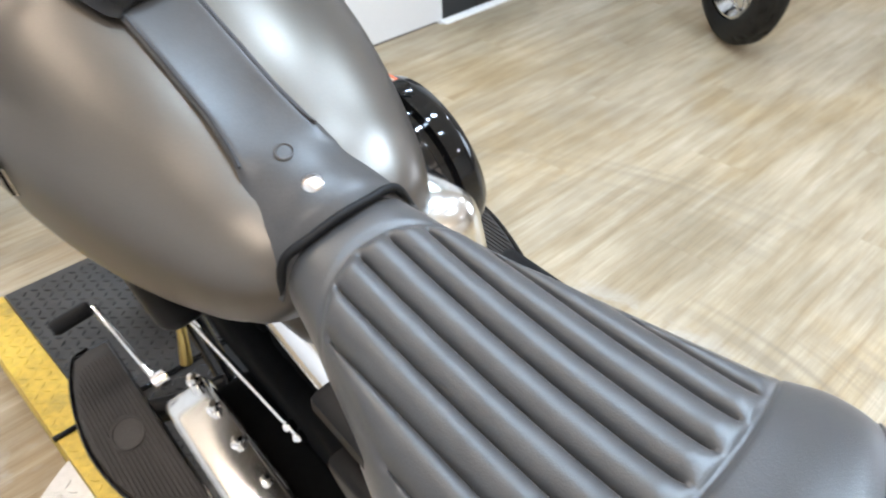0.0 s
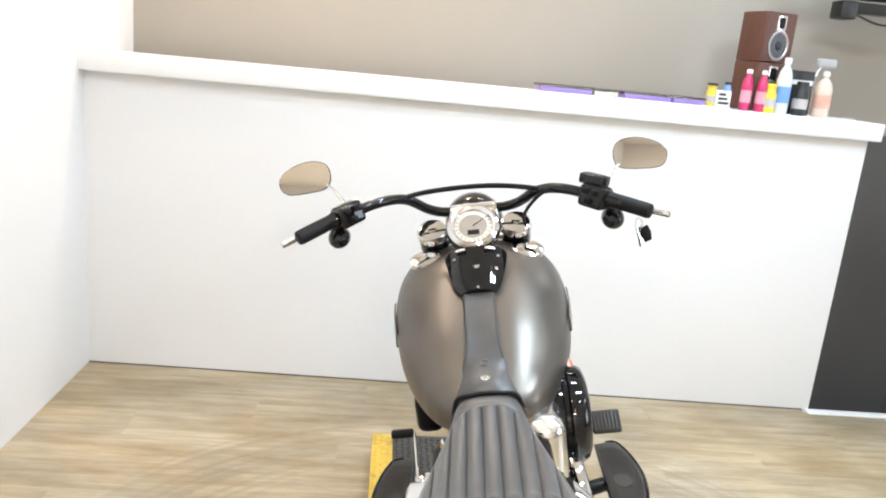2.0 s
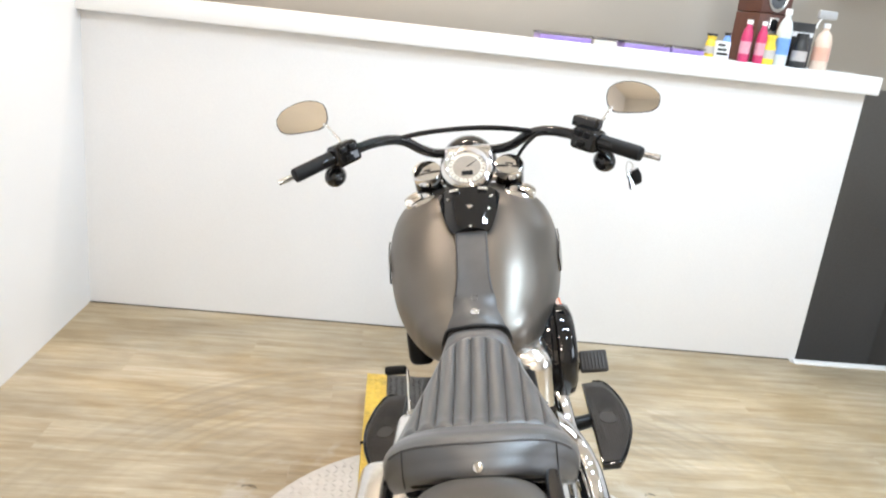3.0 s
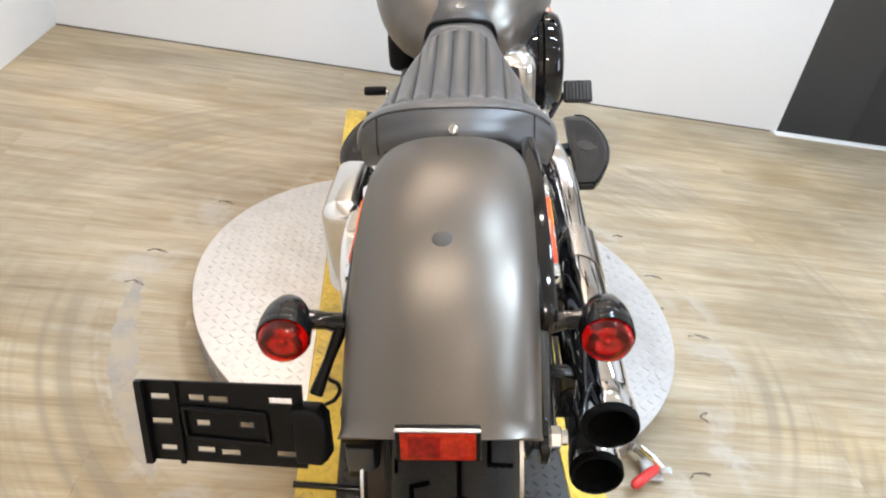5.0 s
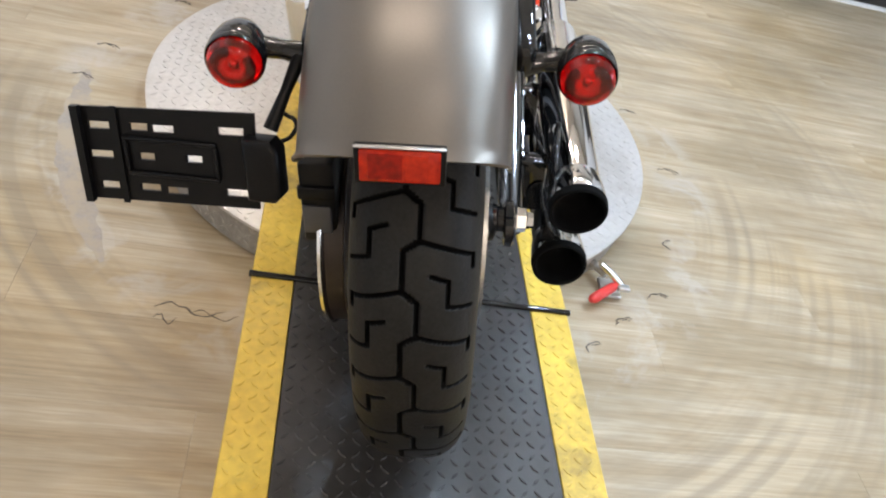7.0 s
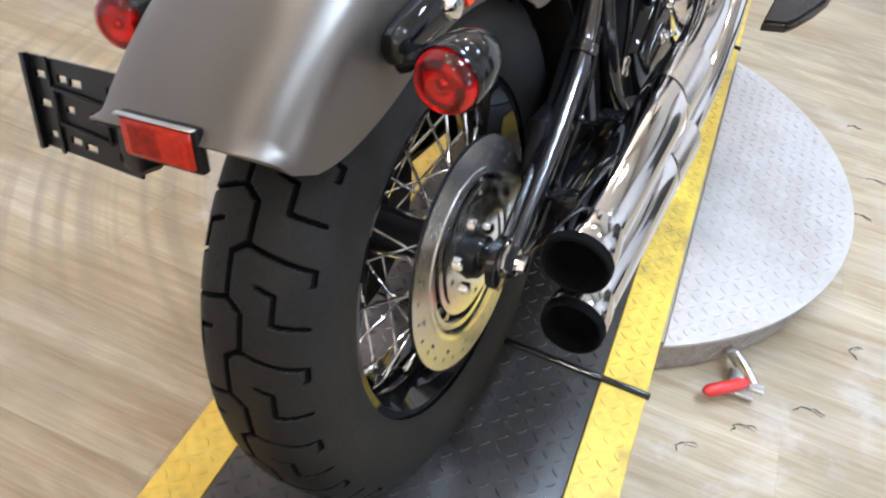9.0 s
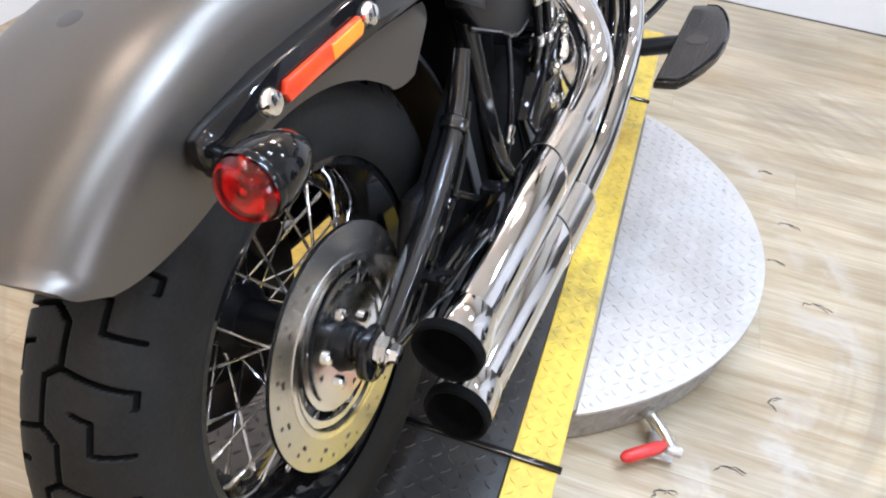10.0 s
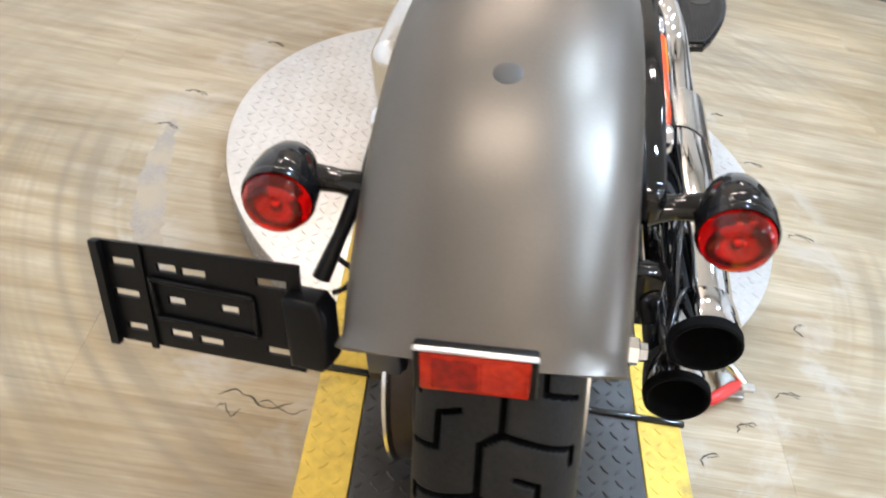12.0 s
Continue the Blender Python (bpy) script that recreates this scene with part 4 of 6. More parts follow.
# swingarm, axle and inner fender
arm = part("swingarm", tube([(0.126, 0.01, 0.322), (0.124, 0.167, 0.406), (0.121, 0.266, 0.476), (0.118, 0.312, 0.55)], [0.017, 0.0165, 0.013, 0.011], 18), M_TUBE, bike, "gloss black tubular swingarm")
part("arm_collar", lathe((0.1215, 0.256, 0.468), Vector((-0.03, 0.70, 0.58)), [(0, 0.0165), (0.003, 0.0185), (0.014, 0.0185), (0.017, 0.0145)], 24), M_TUBE, arm, "bright edged collar")
part("arm_panel", prism([(0.292, 0.470), (0.312, 0.478), (0.356, 0.325), (0.336, 0.318)], 0.109, 0.114, "x", 0.001, 1), plain("dark_grey_panel_paint", (0.05, 0.05, 0.053), 0.5), arm, "dark grey flat brace")
part("arm_tube", tube([(-0.128, 0.0, 0.318), (-0.126, 0.12, 0.38), (-0.118, 0.27, 0.50), (-0.100, 0.34, 0.56)], 0.017, 14), M_TUBE, arm)
for s in (-1, 1):
    part("lower_tube", tube([(s * 0.128, -0.005, 0.33), (s * 0.126, 0.18, 0.30), (s * 0.115, 0.42, 0.285), (s * 0.08, 0.5, 0.28)], 0.018, 14), M_TUBE, arm)
    part("axle_plate", lathe((s * 0.116, 0.0, 0.328), (s, 0, 0), [(0, 0.027), (0.002, 0.032), (0.012, 0.032), (0.014, 0.028)], 36), M_BLACK, arm, "black rounded axle boss")
    part("axle_nut", lathe((s * 0.130, 0.0, 0.335), (s, 0, 0), [(0, 0.02), (0.003, 0.021), (0.004, 0.0165), (0.016, 0.0165), (0.018, 0.012), (0.026, 0.0105), (0.027, 0.0)], 6), M_CHROME, arm, "chrome axle nut")
    part("axle_spacer", lathe((s * 0.085, 0.0, 0.335), (s, 0, 0), [(0, 0.022), (0.006, 0.022), (0.008, 0.017), (0.013, 0.017), (0.015, 0.021), (0.021, 0.021), (0.023, 0.017), (0.031, 0.017)], 24), M_BLACK, arm, "black axle spacer")
    part("gusset", prism([(0.12, 0.37), (0.26, 0.485), (0.34, 0.55), (0.38, 0.40), (0.40, 0.30), (0.25, 0.31)], s * 0.100, s * 0.108, "x", 0.003), M_MATT_SHADE, arm, "satin black frame gusset")
rows = []
for k in range(33):
    ph = radians(-20 + 112 * k / 32)
    rows.append([(0.085 * signed_pow(x, 1) + AXLE.x, AXLE.y + (0.335 + 0.018 * h) * math.cos(ph), AXLE.z + (0.335 + 0.018 * h) * math.sin(ph)) for x, h in sect])
v, f = grid_shell(rows, 0.003)
inner = part_pydata("inner_fender", v, f, M_INNER, bike, "satin black inner mudguard over the tyre", 50)
part("pale_mark", tube([(0.0945, 0.105, 0.644), (0.0945, 0.11, 0.632)], 0.0022, 6, 0), M_STITCH2, inner, "small pale mark")
part("belt_guard", prism([(-0.10, 0.40), (-0.11, 0.47), (0.05, 0.50), (0.25, 0.47), (0.3, 0.43), (0.05, 0.44)], -0.122, -0.096, "x", 0.004), M_SATIN, bike, "matt black belt guard")
axb = part("axle_bracket", box((-0.129, -0.12, 0.385), (-0.088, -0.05, 0.50), 0.005), M_SATIN, bike, "black bracket below the fender")
part("bracket_plate", box((-0.127, -0.1235, 0.402), (-0.094, -0.119, 0.442), 0.002), plain("dull_grey_plate", (0.06, 0.06, 0.065), 0.35), axb, "dull grey plate")
part("bracket_lip", box((-0.131, -0.125, 0.452), (-0.087, -0.115, 0.47), 0.003), M_SATIN, axb)
part("shock_cover", box((-0.075, 0.36, 0.40), (0.075, 0.55, 0.62), 0.03, 3), M_MATT_SHADE, bike, "satin black cover below the seat")
for s in (-1, 1):
    side = part("side_cover", prism([(0.315, 0.600), (0.36, 0.556), (0.50, 0.495), (0.59, 0.51), (0.60, 0.60), (0.45, 0.640), (0.345, 0.640)], s * 0.095, s * 0.124, "x", 0.008, 3), M_SATIN, bike, "satin black side cover")
    part("cover_lip", tube([(s * 0.122, 0.33, 0.569), (s * 0.122, 0.42, 0.531), (s * 0.122, 0.50, 0.499), (s * 0.122, 0.585, 0.512)], 0.004, 8), M_BLACK, side, "gloss lower lip")
    part("cover_bolt", lathe((s * 0.122, 0.565, 0.535), (s, 0, 0), [(0, 0.010), (0.005, 0.010), (0.009, 0.006), (0.010, 0)], 14), M_CHROME, side, "chrome bolt")

# rear brake caliper, hoses and fittings on the right
caliper = part("brake_caliper", prism([(0.120, 0.365), (0.150, 0.335), (0.240, 0.350), (0.262, 0.385), (0.225, 0.425), (0.150, 0.430)], 0.094, 0.116, "x", 0.006, 3), M_SATIN, bike, "satin black rear brake caliper")
for y, z in ((0.152, 0.355), (0.238, 0.372), (0.196, 0.360)):
    part("caliper_bolt", lathe((0.114, y, z), (1, 0, 0), [(0, 0.0085), (0.004, 0.0085), (0.006, 0.0055), (0.009, 0.005), (0.010, 0)], 12), M_CHROME, caliper, "bright caliper bolt")
part("bleed_nipple", tube([(0.116, 0.232, 0.400), (0.122, 0.240, 0.416), (0.124, 0.243, 0.424)], [0.005, 0.0035, 0.0025], 10, 2), M_STEEL, caliper, "steel bleed nipple")
hose = part("brake_hose", tube([(0.118, 0.245, 0.385), (0.132, 0.300, 0.345), (0.126, 0.380, 0.300), (0.122, 0.430, 0.325), (0.120, 0.460, 0.370), (0.118, 0.478, 0.440), (0.112, 0.490, 0.520)], 0.0048, 10), M_BLACK, bike, "black rear brake hose with a bright fitting")
part("hose_fitting", lathe((0.1215, 0.446, 0.347), (-0.04, 0.55, 0.83), [(0, 0.006), (0.002, 0.009), (0.010, 0.009), (0.012, 0.0065), (0.017, 0.0065), (0.019, 0.0085), (0.027, 0.0085), (0.030, 0.0055)], 12), M_CHROME, hose, "bright hose fitting")
wire = part("sensor_wire", tube([(0.140, 0.035, 0.312), (0.1435, 0.100, 0.350), (0.1425, 0.170, 0.388), (0.139, 0.240, 0.436), (0.132, 0.290, 0.492)], 0.0034, 8), M_BLACK, bike, "thin black sensor wire clipped along the swingarm")
for y, z in ((0.060, 0.327), (0.120, 0.361), (0.200, 0.407)):
    part("wire_clip", lathe((0.142, y, z), (0, 0.86, 0.5), [(0, 0.0042), (0.001, 0.006), (0.007, 0.006), (0.008, 0.0042)], 14), M_BLACK, wire)
for k, (x, dy) in enumerate(((0.126, 0.0), (0.134, 0.020), (0.120, 0.042))):
    line = part("coolant_line", tube([(x, 0.545 + dy, 0.600), (x + 0.006, 0.556 + dy, 0.545), (x + 0.004, 0.575 + dy, 0.470), (x - 0.012, 0.600 + dy, 0.400)], 0.0075, 12), M_BLACK, bike, "gloss black line with bright crimped collars")
    for q in (0.522, 0.452):
        part("crimp_collar", lathe((x + 0.0055 - 0.002 * (q < 0.5), 0.562 + dy + (0.018 if q < 0.5 else 0), q), (0, -0.2, 1), [(0, 0.0078), (0.002, 0.0098), (0.006, 0.0090), (0.010, 0.0098), (0.014, 0.0090), (0.018, 0.0098), (0.020, 0.0078)], 14), M_CHROME, line, "bright crimped collar")
for y, z in ((0.700, 0.440), (0.705, 0.315), (0.655, 0.385), (0.640, 0.330)):
    part("case_screw", lathe((0.128, y, z), (1, 0, 0), [(0, 0.013), (0.005, 0.013), (0.008, 0.010), (0.014, 0.0095), (0.016, 0.0)], 16), M_CHROME, bike, "chrome engine case screw")
part("starter_motor", lathe((0.05, 0.665, 0.470), (1, 0.0, 0.0), [(0, 0.036), (0.05, 0.036), (0.075, 0.034), (0.083, 0.026), (0.086, 0.0)], 32), M_CHROME, bike, "round chrome starter cover")

# exhaust
for name, axis_pts, rad in (("upper", [(0.214, -0.002, 0.358), (0.211, 0.45, 0.373)], 0.0375), ("lower", [(0.206, 0.018, 0.240), (0.205, 0.50, 0.225)], 0.0375)):
    a, b = Vector(axis_pts[0]), Vector(axis_pts[1])
    d = (b - a).normalized()
    ln = (b - a).length
    muf = part("muffler", lathe(a, d, [(0.05, rad * 0.93), (0.07, rad * 0.95), (0.25, rad), (ln - 0.03, rad), (ln, rad * 0.8), (ln + 0.01, rad * 0.72)], 48), M_CHROME, bike, "long chrome muffler with a black open end")
    part("end_cap", lathe(a, d, [(0.003, 0.0387), (0.006, 0.0393), (0.022, 0.0396), (0.04, 0.0383), (0.056, 0.0357)], 48, False), M_CHROME, muf, "flared chrome end cap")
    part("end_ring", lathe(a, d, [(0.012, 0.0326), (-0.003, 0.0344), (-0.005, 0.0374), (-0.003, 0.0396), (0.008, 0.0405), (0.010, 0.0387)], 48, False), M_MATT_SHADE, muf, "black end ring")
    part("baffle", lathe(a, d, [(0.0, 0.0339), (0.02, 0.0326), (0.09, 0.0313), (0.091, 0.0)], 40, False), M_MATT_SHADE, muf, "dark inside of the muffler")
    shield = []
    for k in range(22):
        e = k / 21
        reach = 0.12 + 0.03 * math.cos(math.pi * e)
        row = [a + d * (ln - reach + (reach + 0.004) * j / 10) + (Vector((1, 0, 0)) * math.cos(radians(-65 + 190 * e)) + Vector((0, 0, 1)) * math.sin(radians(-65 + 190 * e))) * (rad + 0.0016) for j in range(11)]
        shield.append([tuple(p) for p in row])
    v, f = grid_shell(shield, 0.0012)
    part_pydata("heat_shield", v, f, M_ALU, muf, "bright brushed heat shield", 50)
    part("clamp", lathe(b - d * 0.005, d, [(0, rad * 0.86), (0.002, rad * 0.9), (0.02, rad * 0.9), (0.022, rad * 0.86)], 40, False), M_CHROME, muf, "bright clamp band")
part("header_pipe", tube([(0.211, 0.44, 0.3725), (0.21, 0.56, 0.382), (0.203, 0.64, 0.405), (0.180, 0.675, 0.45), (0.145, 0.675, 0.50), (0.10, 0.66, 0.54)], [0.029, 0.029, 0.029, 0.028, 0.027, 0.026], 24), M_CHROME, bike, "chrome rear header pipe")
part("header_pipe", tube([(0.205, 0.49, 0.226), (0.205, 0.65, 0.235), (0.202, 0.80, 0.27), (0.192, 0.95, 0.32), (0.17, 1.02, 0.41), (0.12, 1.0, 0.50)], [0.029, 0.029, 0.029, 0.028, 0.027, 0.026], 24), M_CHROME, bike, "chrome front header pipe")
for y in (0.10, 0.30):
    part("muffler_bracket", box((0.13, y, 0.27), (0.18, y + 0.03, 0.36), 0.006), M_BLACK, bike)

# engine
engine = part("engine", prism([(0.58, 0.24), (0.94, 0.22), (1.0, 0.30), (0.98, 0.42), (0.80, 0.48), (0.62, 0.44), (0.54, 0.34)], -0.10, 0.13, "x", 0.03, 3), M_BLACK, bike, "black and chrome V-twin engine")
for k, (base_y, tilt) in enumerate(((0.785, 20), (0.90, -20))):
    m = Matrix.Translation((0.0, base_y, 0.42)) @ pose(0, 0, 0, tilt, 0, 0)
    bm = bmesh.new()
    add_box(bm, (-0.055, -0.055, 0), (0.055, 0.055, 0.14), 0.02, 3, m)
    part("cylinder", bm, M_MATT_SHADE, engine, "black cylinder")
    for i in range(9):
        part("cooling_fin", box((-0.078, -0.074, 0.008 + 0.014 * i), (0.078, 0.074, 0.013 + 0.014 * i), 0.002, 1, m), M_MATT_SHADE, engine)
    part("rocker_box", box((-0.085, -0.068, 0.14), (0.085, 0.068, 0.20), 0.022, 4, m), M_CHROME, engine, "chrome rocker cover")
    part("pushrod_tube", tube([(0.115, base_y + 0.02, 0.36), (0.095, base_y - math.tan(radians(tilt)) * 0.13, 0.55)], 0.011, 12, 0), M_CHROME, engine, "chrome pushrod tube")
part("cam_cover", lathe((0.12, 0.79, 0.36), (1, 0, 0), [(0, 0.105), (0.02, 0.105), (0.035, 0.095), (0.042, 0.06), (0.046, 0)], 44), M_CHROME, engine, "round chrome cam cover")
part("rocker_brace", box((0.05, 0.69, 0.48), (0.150, 0.88, 0.655), 0.04, 5), M_ALU, engine, "bright engine cover below the tank")

# air cleaner
AC, AA = Vector((0.125, 0.865, 0.578)), Vector((1, 0, 0))
air = part("air_cleaner", lathe(AC, AA, [(0, 0.085), (0.008, 0.100), (0.03, 0.103), (0.034, 0.096), (0.042, 0.096), (0.046, 0.105), (0.065, 0.105), (0.078, 0.098), (0.086, 0.08), (0.09, 0.05), (0.091, 0.0)], 64), M_BLACK, bike, "round gloss black air cleaner cover")
part("warning_decal", box((0.178, 0.875, 0.678), (0.190, 0.915, 0.6825), 0.001, 1), plain("decal_orange", (0.6, 0.14, 0.06)), air, "small orange decal with two pale bars")
for k in range(2):
    part("decal_bar", box((0.1765, 0.8765, 0.6827), (0.1785, 0.9135, 0.6832), 0.0, 1, Matrix.Translation((0.004 * k + 0.002, 0, 0.0))), plain("decal_pale", (0.7, 0.68, 0.6)), air)
part("intake_pipe", tube([(0.03, 0.78, 0.60), (0.09, 0.81, 0.60), (0.13, 0.85, 0.60)], 0.035, 20), M_ALU, engine, "bright intake pipe")

# primary case on the left side
PC = []
for k in range(13):
    a = math.pi / 2 + math.pi * k / 12
    PC.append((0.42 + 0.105 * math.cos(a), 0.325 + 0.105 * math.sin(a)))
for k in range(13):
    a = -math.pi / 2 + math.pi * k / 12
    PC.append((0.92 + 0.09 * math.cos(a), 0.31 + 0.09 * math.sin(a)))
prim = part("primary_cover", prism(PC, -0.214, -0.150, "x", 0.009, 4), M_ALU, bike, "bright aluminium primary chain cover")
part("inner_primary", prism([(0.93 * (y - 0.67) + 0.67, 0.9 * (z - 0.32) + 0.31) for y, z in PC], -0.158, -0.10, "x", 0.01, 2), M_MATT_SHADE, prim, "satin black inner case")
for y in (0.70, 0.76, 0.83, 0.90, 0.96):
    part("case_bolt", lathe((-0.166, y, 0.398 - 0.05 * max(0, y - 0.86)), (0, 0, 1), [(-0.01, 0.011), (0.008, 0.010), (0.009, 0.007), (0.016, 0.0065), (0.017, 0)], 14), M_CHROME, prim, "bright case bolt")
part("clutch_bulge", box((-0.272, 0.475, 0.225), (-0.186, 0.705, 0.438), 0.034, 7), M_ALU, prim, "rounded bright clutch cover")
part("gear_case", box((-0.10, 0.40, 0.22), (0.10, 0.62, 0.44), 0.03, 3), M_MATT_SHADE, bike, "matt black gearbox case")
part("engine_side", box((-0.105, 0.60, 0.36), (-0.055, 1.04, 0.50), 0.02, 3), M_MATT_SHADE, bike, "matt black engine side")
part("horn_cover", box((-0.165, 0.86, 0.562), (-0.105, 0.96, 0.655), 0.02, 4), M_SATIN, bike, "satin black horn cover under the tank")

# frame
fr = part("frame", tube([(0, 1.32, 0.86), (0, 1.1, 0.80), (0, 0.8, 0.66), (0, 0.55, 0.62)], 0.03, 14), M_BLACK, bike, "gloss black tubular frame")
for s in (-1, 1):
    part("frame_tube", tube([(0.03 * s, 1.32, 0.80), (0.09 * s, 1.22, 0.55), (0.12 * s, 1.12, 0.26), (0.13 * s, 0.9, 0.19), (0.13 * s, 0.6, 0.2), (0.12 * s, 0.42, 0.32), (0.10 * s, 0.36, 0.58)], 0.017, 12), M_BLACK, fr)


# floorboards
def floorboard(s, shift):
    base = [(0.268, 1.265), (0.300, 1.272), (0.327, 1.267), (0.349, 1.21), (0.362, 1.14), (0.366, 1.07), (0.358, 1.00), (0.342, 0.94), (0.320, 0.88), (0.304, 0.853), (0.262, 0.851)]
    out = [((x + shift) * s, y) for x, y in base]
    mid = (0.31 + shift, 1.06)
    board = part("floorboard", prism(out, 0.268, 0.284, "z", 0.004), M_BLACK, bike, "half-moon rider floorboard with a ribbed rubber pad")
    inner = [((x + shift - mid[0]) * 0.90 + mid[0], (y - mid[1]) * 0.95 + mid[1]) for x, y in base]
    part("rubber_pad", prism([(x * s, y) for x, y in inner], 0.284, 0.289, "z", 0.002), M_PAD, board, "ribbed black rubber pad")
    bm = bmesh.new()
    xs = np.linspace(0.272 + shift, 0.352 + shift, 15)
    for x in xs:
        # length of the pad at this x
        cuts = []
        for p, q in zip(inner, inner[1:] + inner[:1]):
            if (p[0] - x) * (q[0] - x) < 0:
                t = (x - p[0]) / (q[0] - p[0])
                cuts.append(p[1] + t * (q[1] - p[1]))
        if len(cuts) < 2:
            continue
        y0, y1 = min(cuts) + 0.006, max(cuts) - 0.03
        spans = [(y0, y1)]
        if abs(x - mid[0]) < 0.026:
            h = 0.036 * math.sqrt(max(0, 1 - ((x - mid[0]) / 0.027) ** 2))
            spans = [(y0, mid[1] - h), (mid[1] + h, y1)]
        for a, b in spans:
            add_box(bm, (s * x - 0.0014, a, 0.288), (s * x + 0.0014, b, 0.2915), 0.0008, 1)
    part("pad_ribs", bm, M_PAD, board)
    bm = bmesh.new()
    add_lathe(bm, (0, 0, 0.2885), (0, 0, 1), [(0, 0.0215), (0.002, 0.0215), (0.0025, 0.019), (0.001, 0.018), (0.001, 0.0)], 36)
    bmesh.ops.scale(bm, vec=(1.15, 1.5, 1), verts=bm.verts)
    bmesh.ops.translate(bm, vec=(s * mid[0], mid[1], 0), verts=bm.verts)
    part("pad_badge", bm, M_PAD, board, "oval blank badge pressed in the rubber")
    part("board_rim", tube([(x * s + shift * s, y, 0.284) for x, y in base[1:-1]], 0.0030, 8, 3), M_BLACK, board, "gloss black board edge")
    part("board_mount", tube([(s * (0.28 + shift), 1.10, 0.262), (s * 0.2, 1.08, 0.255), (s * 0.13, 1.06, 0.25)], 0.019, 12), M_SATIN, board)
    return board


floorboard(1, 0.0)
floorboard(-1, -0.034)

# foot controls
lever = part("shift_lever", tube([(-0.205, 1.075, 0.33), (-0.21, 1.12, 0.345), (-0.214, 1.165, 0.368), (-0.22, 1.22, 0.385)], [0.0065, 0.0045, 0.004, 0.0052], 12), M_CHROME, bike, "chrome shift lever with a rubber peg")
part("shift_peg", lathe((-0.222, 1.223, 0.386), (-1, 0.02, 0), [(0, 0.009), (0.004, 0.0125), (0.055, 0.0125), (0.06, 0.010)], 16), M_RUBBER, lever, "black rubber peg")
part("lever_clamp", lathe((-0.19, 1.07, 0.33), (-1, 0, 0), [(0, 0.010), (0.002, 0.012), (0.020, 0.012), (0.022, 0.010)], 16), M_CHROME, lever)
part("shift_arm", tube([(-0.16, 1.068, 0.33), (-0.142, 1.072, 0.38), (-0.131, 1.076, 0.428)], [0.009, 0.007, 0.007], 10), plain("brass_arm", (0.55, 0.42, 0.16), 0.3, 1.0), bike, "short brass shift arm")
rod = part("shift_rod", tube([(-0.129, 1.076, 0.428), (-0.111, 0.775, 0.415)], 0.0042, 10, 0), M_CHROME, bike, "chrome shift linkage rod")
for x, y, z in ((-0.129, 1.076, 0.428), (-0.111, 0.775, 0.415), (-0.1122, 0.795, 0.416)):
    part("rod_end", ball((x, y, z), 0.009), M_CHROME, rod, "bright rod end")
brake = part("brake_pedal", tube([(0.16, 1.08, 0.28), (0.20, 1.13, 0.31), (0.245, 1.185, 0.362), (0.262, 1.20, 0.378)], 0.008, 10), M_BLACK, bike, "black brake pedal with a ribbed pad")
PADM = Matrix.Translation((0.296, 1.198, 0.384)) @ pose(0, 0, 0, 42)
part("brake_pad", box((-0.038, -0.032, -0.009), (0.038, 0.032, 0.007), 0.007, 3, PADM), M_PAD, brake, "ribbed black rubber pad")
for k in range(8):
    part("pad_rib", box((-0.034 + 0.0092 * k, -0.028, 0.006), (-0.030 + 0.0092 * k, 0.028, 0.0098), 0.001, 1, PADM), M_PAD, brake)
stand = part("side_stand", tube([(-0.13, 0.94, 0.20), (-0.20, 0.90, 0.12), (-0.255, 0.87, 0.065)], [0.014, 0.012, 0.012], 12), M_BLACK, bike, "black side stand")
part("stand_tab", tube([(-0.235, 0.90, 0.17), (-0.285, 0.875, 0.20), (-0.300, 0.84, 0.205), (-0.275, 0.80, 0.19), (-0.235, 0.80, 0.16)], 0.0042, 8), M_BLACK, stand, "thin wire tab")

# handlebar
bar = part("handlebar", tube([(-0.395, 1.005, 1.003), (-0.345, 1.04, 1.016), (-0.28, 1.085, 1.032), (-0.215, 1.13, 1.043), (-0.16, 1.185, 1.033), (-0.105, 1.225, 0.994), (-0.05, 1.235, 0.981), (0.06, 1.235, 0.981), (0.115, 1.225, 0.990), (0.165, 1.185, 1.022), (0.214, 1.13, 1.032), (0.28, 1.085, 1.018), (0.345, 1.04, 0.998), (0.393, 1.005, 0.981)], 0.0127, 16), M_BLACK, bike, "gloss black wide handlebar with a cross brace")
part("cross_brace", tube([(-0.168, 1.175, 1.040), (-0.10, 1.19, 1.047), (0.01, 1.20, 1.047), (0.10, 1.19, 1.040), (0.178, 1.170, 1.027)], 0.0065, 12), M_SATIN, bar, "slim black cross brace")
